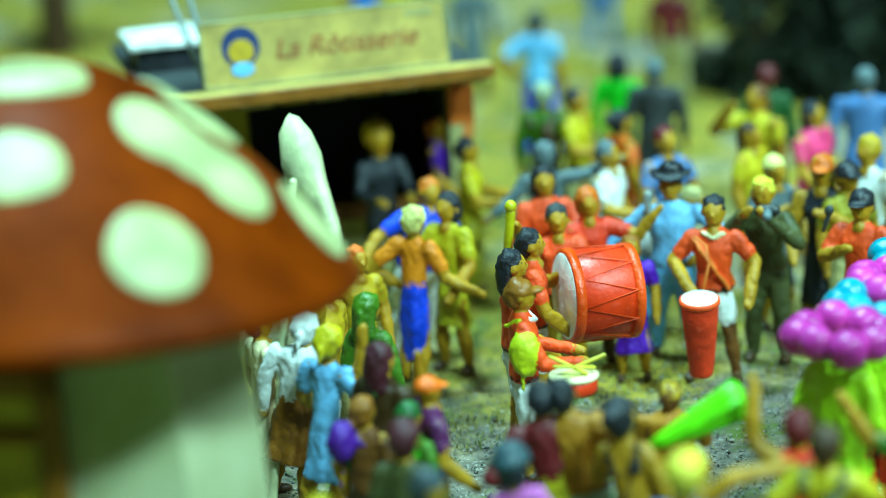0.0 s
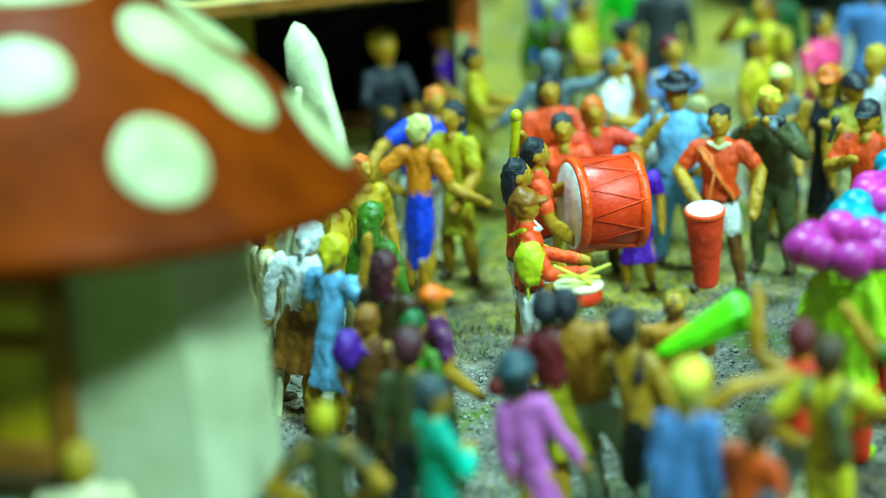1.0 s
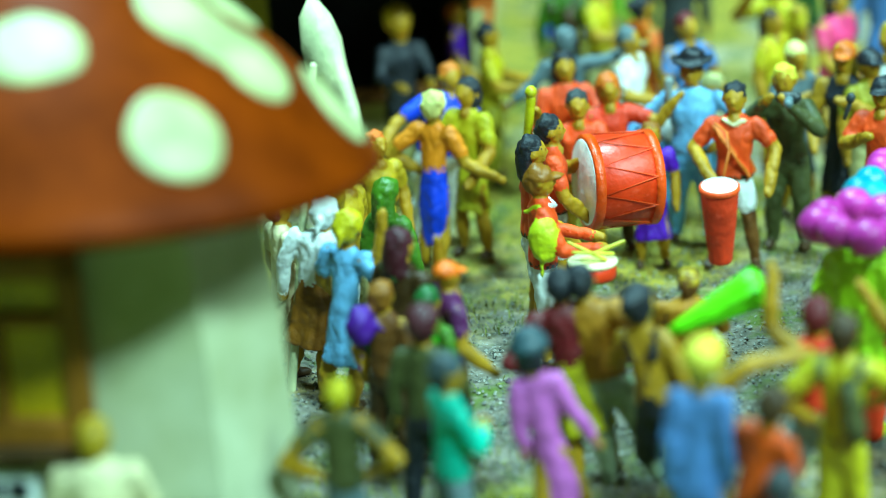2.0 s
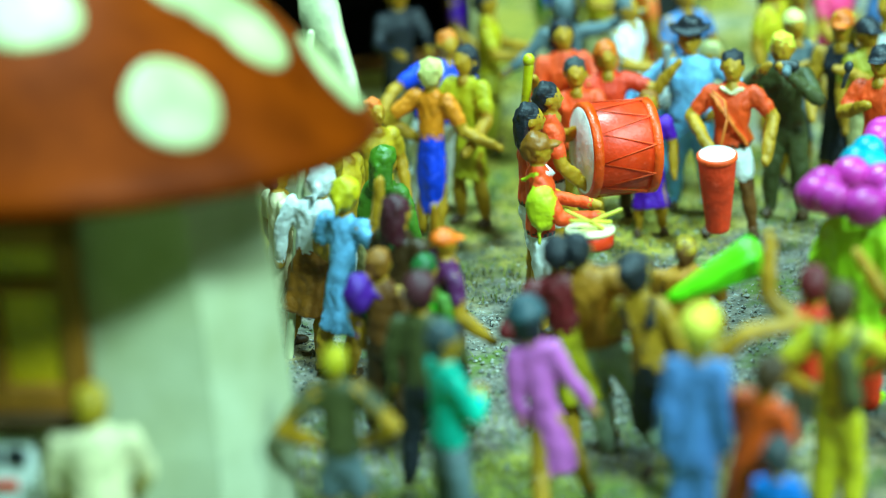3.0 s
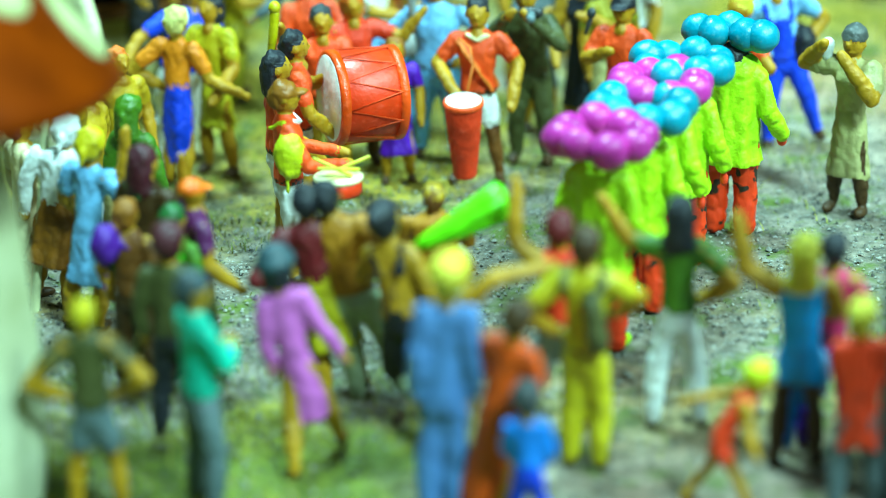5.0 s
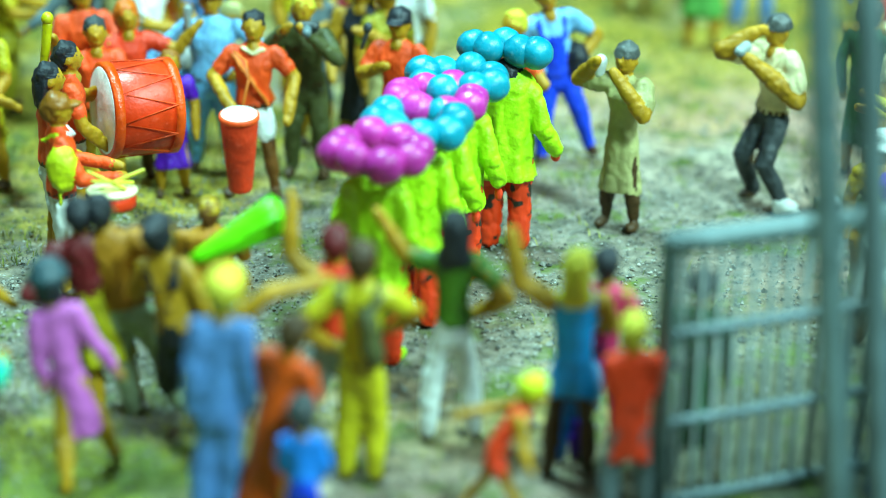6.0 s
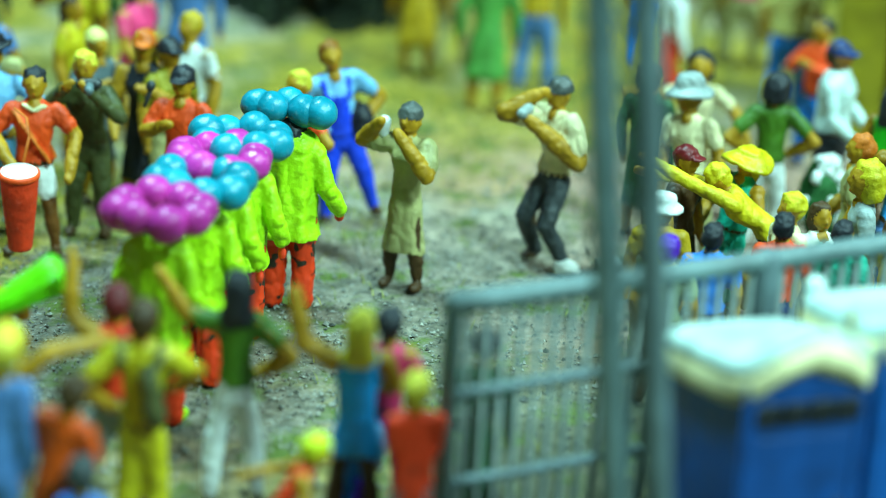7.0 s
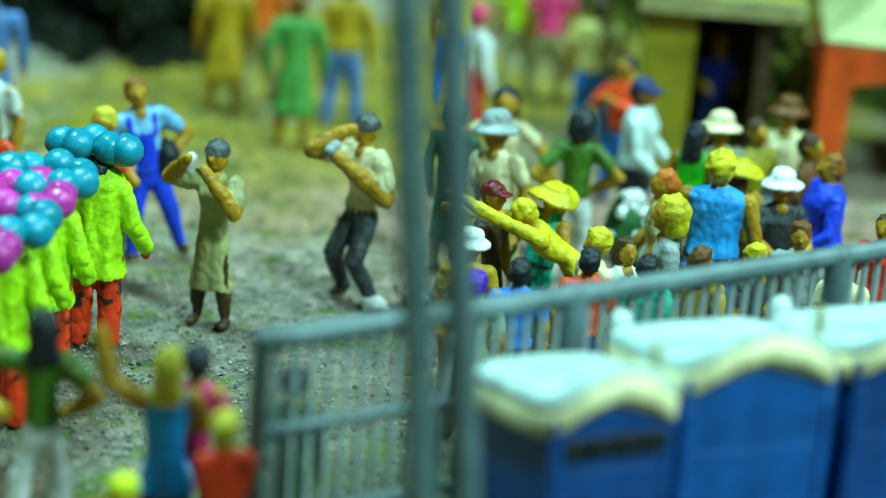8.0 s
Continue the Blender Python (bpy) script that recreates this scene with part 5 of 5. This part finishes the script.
# people behind the band
figurine("figurine in an olive shirt and black cap", 5.8, 236.1, 29, 20, "olive", "khaki", "black", hat='cap:black')
figurine("figurine with ochre hair and a white shirt", 8.2, 244.8, -32, 20.5, "white", "slate", "ochre", cut='curly')
figurine("black-haired woman figurine in a pink dress", 2.4, 264.2, 59, 20, "pink", "pink", "black", wear='dress', cut='bob', stout=1.4, left='low')
figurine("brown-haired woman figurine in a yellow dress", -4.3, 270.8, -39, 20.5, "yellow", "yellow", "brown", wear='dress', cut='long', stout=1.25, left='face')
figurine("dark-haired woman figurine in a yellow blouse", -4.9, 256.6, 61, 19.5, "yellow", "olive", "umber", cut='long', wear='skirt')
figurine("figurine in dark green with a red-brown head", -3.2, 284.3, 181, 20, "bottle", "umber", "maroon", sleeves='long')
figurine("broad man figurine in a blue-grey coat", 8.9, 277.2, 176, 21, "denim", "denim", "slate", wear='coat', sleeves='long', stout=1.35)
figurine("figurine with red-brown hair and a blue shirt", -14.5, 252.8, 33, 20, "denim", "navy", "maroon", left='low', right='low')
figurine("grey-haired man figurine in a white shirt", -20.7, 247.1, 67, 20, "white", "denim", "slate", left='ahead', right='down')
figurine("figurine in white bending forward", -16.7, 241.0, 84, 18.5, "white", "sky", "khaki", lean=40, left='ahead', right='ahead', stout=1.2)
figurine("man figurine in a slate jacket with arms spread", -28.0, 247.1, 194, 20, "slate", "navy", "slate", hat='beanie:slate', sleeves='long', left=((0.25, 0, 0.8), (0.46, -0.05, 0.86)), right=((0.2, 0, 0.68), (0.34, 0, 0.58)))
figurine("black-haired woman figurine in an orange dress", -20.5, 264.1, 124, 19.5, "orange", "orange", "black", wear='dress', cut='bun')
figurine("black-haired figurine in yellow", -26.7, 273.4, 68, 20, "yellow", "khaki", "black", left='ahead')
figurine("figurine in moss green with a pale cap", -30.9, 274.4, 176, 20.5, "moss", "slate", "sage", hat='beanie:sage', pack='umber', sleeves='long')
figurine("black-haired woman figurine in a bright green dress", -22.9, 293.4, 169, 20, "green", "green", "black", wear='dress', cut='bob', sleeves='long')
figurine("figurine in a dark grey jacket", -17.6, 286.9, 176, 20.5, "charcoal", "charcoal", "slate", sleeves='long', stout=1.2)
figurine("man figurine in a pale blue shirt and blue trousers", -36.3, 317.9, 172, 21, "sky", "blue", "charcoal", left='down', right='hip')
figurine("black-haired figurine in yellow reaching forward", -37.5, 251.9, 92, 19.5, "yellow", "olive", "black", left='ahead', right='ahead')
figurine("ginger figurine in a purple and yellow shirt", -43.7, 268.0, 84, 17.8, "purple", "yellow", "ginger", left='low', right='low')
figurine("figurine in a rust-brown coat", -42.1, 279.2, 104, 20.5, "rust", "slate", "rust", sleeves='long', wear='coat')
figurine("figurine in a maroon jacket", -18.6, 347.3, 173, 20.5, "maroon", "khaki", "umber", sleeves='long')
figurine("man figurine in grey-blue", -33.1, 392.3, 180, 21, "denim", "denim", "slate", sleeves='long', stout=1.2)
figurine("figurine in a slate coat", -50.9, 354.7, 188, 20.5, "slate", "slate", "umber", sleeves='long', wear='coat')
figurine("figurine in a yellow shirt", -65.4, 370.0, 190, 20, "yellow", "azure", "umber")
figurine("figurine in an azure shirt", -73.4, 382.3, 191, 20, "azure", "navy", "black")

# the clowns' onlookers and photographers
figurine("man figurine in blue dungarees, fists on hips", 26.0, 235.8, 9, 20.5, "pale_blue", "blue", "tan", left='hip', right='hip', spread=0.09, tip=-9, bib='blue', bag='black', bag_at=(0.12, -0.02, 0.53))
figurine("blond figurine in an orange-red shirt", 19.1, 228.3, -65, 19, "scarlet", "khaki", "blond", left='low', right='hip')
figurine("figurine in a khaki coat and woollen cap drinking", 29.3, 214.8, -33, 19.5, "khaki", "khaki", "slate", wear='coat', hat='beanie:pewter', left=((0.27, -0.03, 0.78), (0.15, -0.1, 0.9)), right=((0.17, -0.1, 0.67), (0.03, -0.15, 0.86)), spread=0.08, low_hem=0.21, stout=0.96, cut='none', limb=1.2)
figurine("photographer figurine in a cream shirt and dark jeans", 45.7, 221.4, -60, 20.5, "cream", "charcoal", "slate", hat='beanie:pewter', sleeves='short', cut='none', left=((0.15, -0.24, 0.82), (0.05, -0.12, 0.92)), right=((0.17, 0.02, 0.6), (0.05, -0.19, 0.8)), spread=0.07, kneel=0.09, limb=1.4)
figurine("figurine in a dark green dress", 57.2, 229.7, 137, 20, "bottle", "bottle", "umber", wear='dress', sleeves='long')

# the crowd behind the fence
figurine("black-haired woman figurine in a cream dress, arms spread", 65.2, 238.8, -15, 18.4, "cream", "cream", "black", wear='dress', cut='bob', head=1.25, left='out', right='wide')
figurine("figurine with a grey brimmed hat", 61.4, 221.3, -36, 20, "cream", "khaki", "umber", hat='brim:grey', head=1.15, tip=-6)
figurine("black-haired woman figurine in dark green and white", 70.8, 227.8, 171, 19.5, "moss", "white", "black", cut='bob', head=1.1, stout=0.88, right='hip', left='hip')
figurine("man figurine in a white shirt and blue cap", 81.0, 238.1, 61, 20.5, "plastic", "black", "umber", skin="tan", hat='cap:navy', sleeves='long', left='low', right='low', stout=1.45)
figurine("black-haired figurine in a red shirt, arms folded", 84.2, 254.7, -58, 19, "scarlet", "azure", "black", left='chest', right='chest', sleeves='long')
figurine("black-haired woman figurine in a green top", 82.9, 224.1, 135, 19.5, "green", "khaki", "black", cut='long', sleeves='none')
figurine("figurine with a wide white hat", 85.8, 224.8, -1, 20, "sage", "khaki", "umber", hat='brim:cream', left='low')
figurine("figurine with a brown hat and cream shirt", 96.3, 231.7, -18, 20, "cream", "umber", "umber", hat='brim:brown')
figurine("bearded figurine in an olive jacket", 90.5, 225.6, 18, 19.5, "olive", "umber", "umber", sleeves='long')
figurine("figurine in a maroon cap and dark brown shirt", 55.9, 206.6, 45, 18.1, "umber", "umber", "maroon", hat='cap:maroon')
figurine("woman figurine in a yellow sun hat and teal top", 60.9, 210.0, -51, 17.8, "teal", "teal", "yellow", hat='sun:yellow', cut='long', left='low', right='chest', sleeves='none', tip=9)
figurine("woman figurine in yellow leaning with arms stretched out", 64.6, 203.2, -100, 19.6, "yellow", "yellow", "yellow", sleeves='long', lean=42, left=((0.1, -0.14, 0.98), (0.03, -0.26, 1.16)), right=((0.1, -0.1, 1.0), (0.04, -0.2, 1.22)), cut='curly', head=0.9)
figurine("figurine with a white hat in ochre", 50.8, 194.5, -15, 17, "ochre", "khaki", "umber", hat='brim:white')
figurine("fair-haired figurine in a cream shirt", 62.6, 192.7, -80, 18, "cream", "khaki", "yellow", cut='curly', left='down')
figurine("black-haired figurine in orange-red", 61.3, 190.3, 166, 17, "scarlet", "navy", "black")
figurine("black-haired figurine in an azure shirt", 53.8, 187.4, 164, 17, "azure", "navy", "black")
figurine("figurine in a purple cap", 49.3, 185.3, 155, 16.5, "sage", "umber", "purple", hat='beanie:purple')
figurine("ginger-haired figurine in khaki", 73.7, 207.0, -112, 19.5, "khaki", "umber", "ginger", left='low')
figurine("figurine with bushy yellow hair and a grey shirt", 71.8, 198.7, -100, 18.5, "grey", "slate", "yellow", cut='bob', head=1.35)
figurine("broad man figurine in a sky-blue waistcoat", 78.5, 204.1, 155, 22.3, "cornflower", "denim", "yellow", sleeves='none', stout=1.3, cut='curly')
figurine("figurine with a yellow straw hat", 84.9, 215.6, 149, 18, "ochre", "umber", "brown", hat='sun:yellow', cut='long')
figurine("figurine in a white sun hat and dark shirt", 86.6, 207.4, -3, 19, "charcoal", "khaki", "umber", hat='brim:white', left='ahead', right='ahead')
figurine("ginger-haired man figurine in a blue shirt", 93.4, 211.3, -94, 20, "blue", "navy", "tan", sleeves='long', stout=1.45, left='low', right='low')
figurine("brown-haired figurine in a pale grey shirt", 85.1, 197.6, -18, 17, "grey", "slate", "brown", cut='curly')
figurine("figurine in a red top", 94.0, 197.5, -45, 18, "red", "khaki", "umber")

# people far behind
figurine("woman figurine in a long green dress", 47.4, 278.1, 176, 20.5, "jade", "jade", "tan", wear='dress', stout=1.15, sleeves='long')
figurine("figurine in an ochre coat and jeans", 55.4, 286.9, 169, 21, "ochre", "denim", "brown", sleeves='long')
figurine("figurine in an ochre dress", 40.5, 294.4, 172, 20, "ochre", "ochre", "ginger", wear='dress', stout=1.2)
figurine("figurine in an orange shirt", 46.0, 298.6, 171, 20, "orange", "khaki", "umber")
figurine("figurine in white and red", 70.5, 275.4, 106, 20, "white", "red", "pink", wear='skirt', sleeves='long')
figurine("figurine in a lemon shirt and blue jeans", 88.0, 279.7, 153, 20.5, "lemon", "azure", "umber", stout=1.2)
figurine("figurine in a lime shirt", 83.8, 303.9, 165, 20, "lime", "khaki", "umber")
figurine("figurine in a pink shirt", 87.5, 300.8, 164, 20, "pink", "khaki", "umber")
figurine("figurine in a yellow shirt", 73.6, 298.9, 166, 20, "yellow", "azure", "umber")
figurine("figurine in an olive dress", 117.8, 290.6, 158, 20, "olive", "olive", "khaki", wear='dress', stout=1.3)
figurine("stall keeper figurine in dark clothes", -48.4, 254.4, 30, 20.2, "black", "black", "ochre", sleeves='long', head=1.35, left='ahead', right='ahead')
figurine("figurine in a white blouse", 65.7, 193.1, 11, 17, "white", "khaki", "umber", cut='bob')
figurine("figurine in a teal shirt", 66.9, 189.7, 141, 16.5, "teal", "umber", "black")
figurine("figurine in an ochre dress", 72.5, 190.7, 129, 17, "ochre", "ochre", "brown", wear='dress', cut='long')
figurine("figurine in a black shirt", 78.1, 190.9, 38, 17, "charcoal", "slate", "yellow", cut='curly')
figurine("figurine in a white and orange shirt", 87.4, 191.1, 155, 16, "cream", "orange", "ginger")
figurine("figurine in a brown coat", 94.8, 220.4, 47, 19.5, "brown", "umber", "umber", wear='coat', sleeves='long')
figurine("figurine in a blue apron inside the booth", 103.1, 274.0, -11, 17.3, "blue", "navy", "tan", left='ahead', right='ahead')


# ---- loose scatter on the ground ----
def scatter(name, label, mat, count, seed, maker, where):
    rnd = random.Random(seed)
    v, f = [], []
    while count > 0:
        x, y = rnd.uniform(-95, 125), rnd.uniform(95, 300)
        if not where(x, y, rnd):
            continue
        count -= 1
        base = len(v)
        pts, faces = maker(rnd)
        v += [((x + a) * MM, (y + b) * MM, c * MM) for a, b, c in pts]
        f += [tuple(base + i for i in face) for face in faces]
    data = bpy.data.meshes.new(name)
    data.from_pydata(v, [], f)
    data.materials.append(mat)
    return tagged(new(name, data), label, "ground cover", kind="stuff")


def grain(rnd):
    r = rnd.uniform(0.07, 0.24) if rnd.random() < 0.97 else rnd.uniform(0.25, 0.45)
    pts = [(r * rnd.uniform(0.6, 1.2) * math.cos(a), r * rnd.uniform(0.6, 1.2) * math.sin(a), rnd.uniform(-0.1, 0.1)) for a in (0, 1.3, 2.5, 3.8, 5.0)]
    pts.append((rnd.uniform(-0.1, 0.1), rnd.uniform(-0.1, 0.1), r * rnd.uniform(0.6, 1.1)))
    return pts, [(i, (i + 1) % 5, 5) for i in range(5)]


def blade(rnd):
    a, h, lean = rnd.uniform(0, 6.28), rnd.uniform(0.25, 1.0), rnd.uniform(0.3, 1.2)
    dx, dy, w = math.cos(a), math.sin(a), 0.07
    pts = [(-dy * w, dx * w, -0.2), (dy * w, -dx * w, -0.2), (dx * lean * 0.4 + dy * w * 0.7, dy * lean * 0.4 - dx * w * 0.7, h * 0.6), (dx * lean * 0.4 - dy * w * 0.7, dy * lean * 0.4 + dx * w * 0.7, h * 0.6), (dx * lean, dy * lean, h)]
    return pts, [(0, 1, 2, 3), (3, 2, 4)]


def turfy(x, y, rnd):
    if x > -4 + 14 * noise.noise(Vector((x, y, 4)) * 0.08) and y < 190 and rnd.random() < 0.93:
        return False
    band = abs(y - 196 - 0.45 * x) + 60 * (noise.noise(Vector((x, y, 0)) * 0.06) * 0.5 + 0.5)
    return rnd.random() < (0.07 if band < 62 and y > 178 else 1.0) and noise.noise(Vector((x, y, 9)) * 0.13) > -0.25


scatter("grit", "fine grey stone grit strewn over the trodden ground", glow_free_fibre("grit_grain", (0.03, 0.03, 0.024), (0.34, 0.31, 0.26)), 30000, 3, grain, lambda x, y, r: abs(y - 196 - 0.45 * x) < (42 if y > 182 else 40) + r.uniform(-22, 26))
scatter("static_grass", "short yellow-green static grass fibres in tufts", glow_free_fibre("flock", (0.09, 0.13, 0.01), (0.36, 0.31, 0.03)), 34000, 4, blade, turfy)
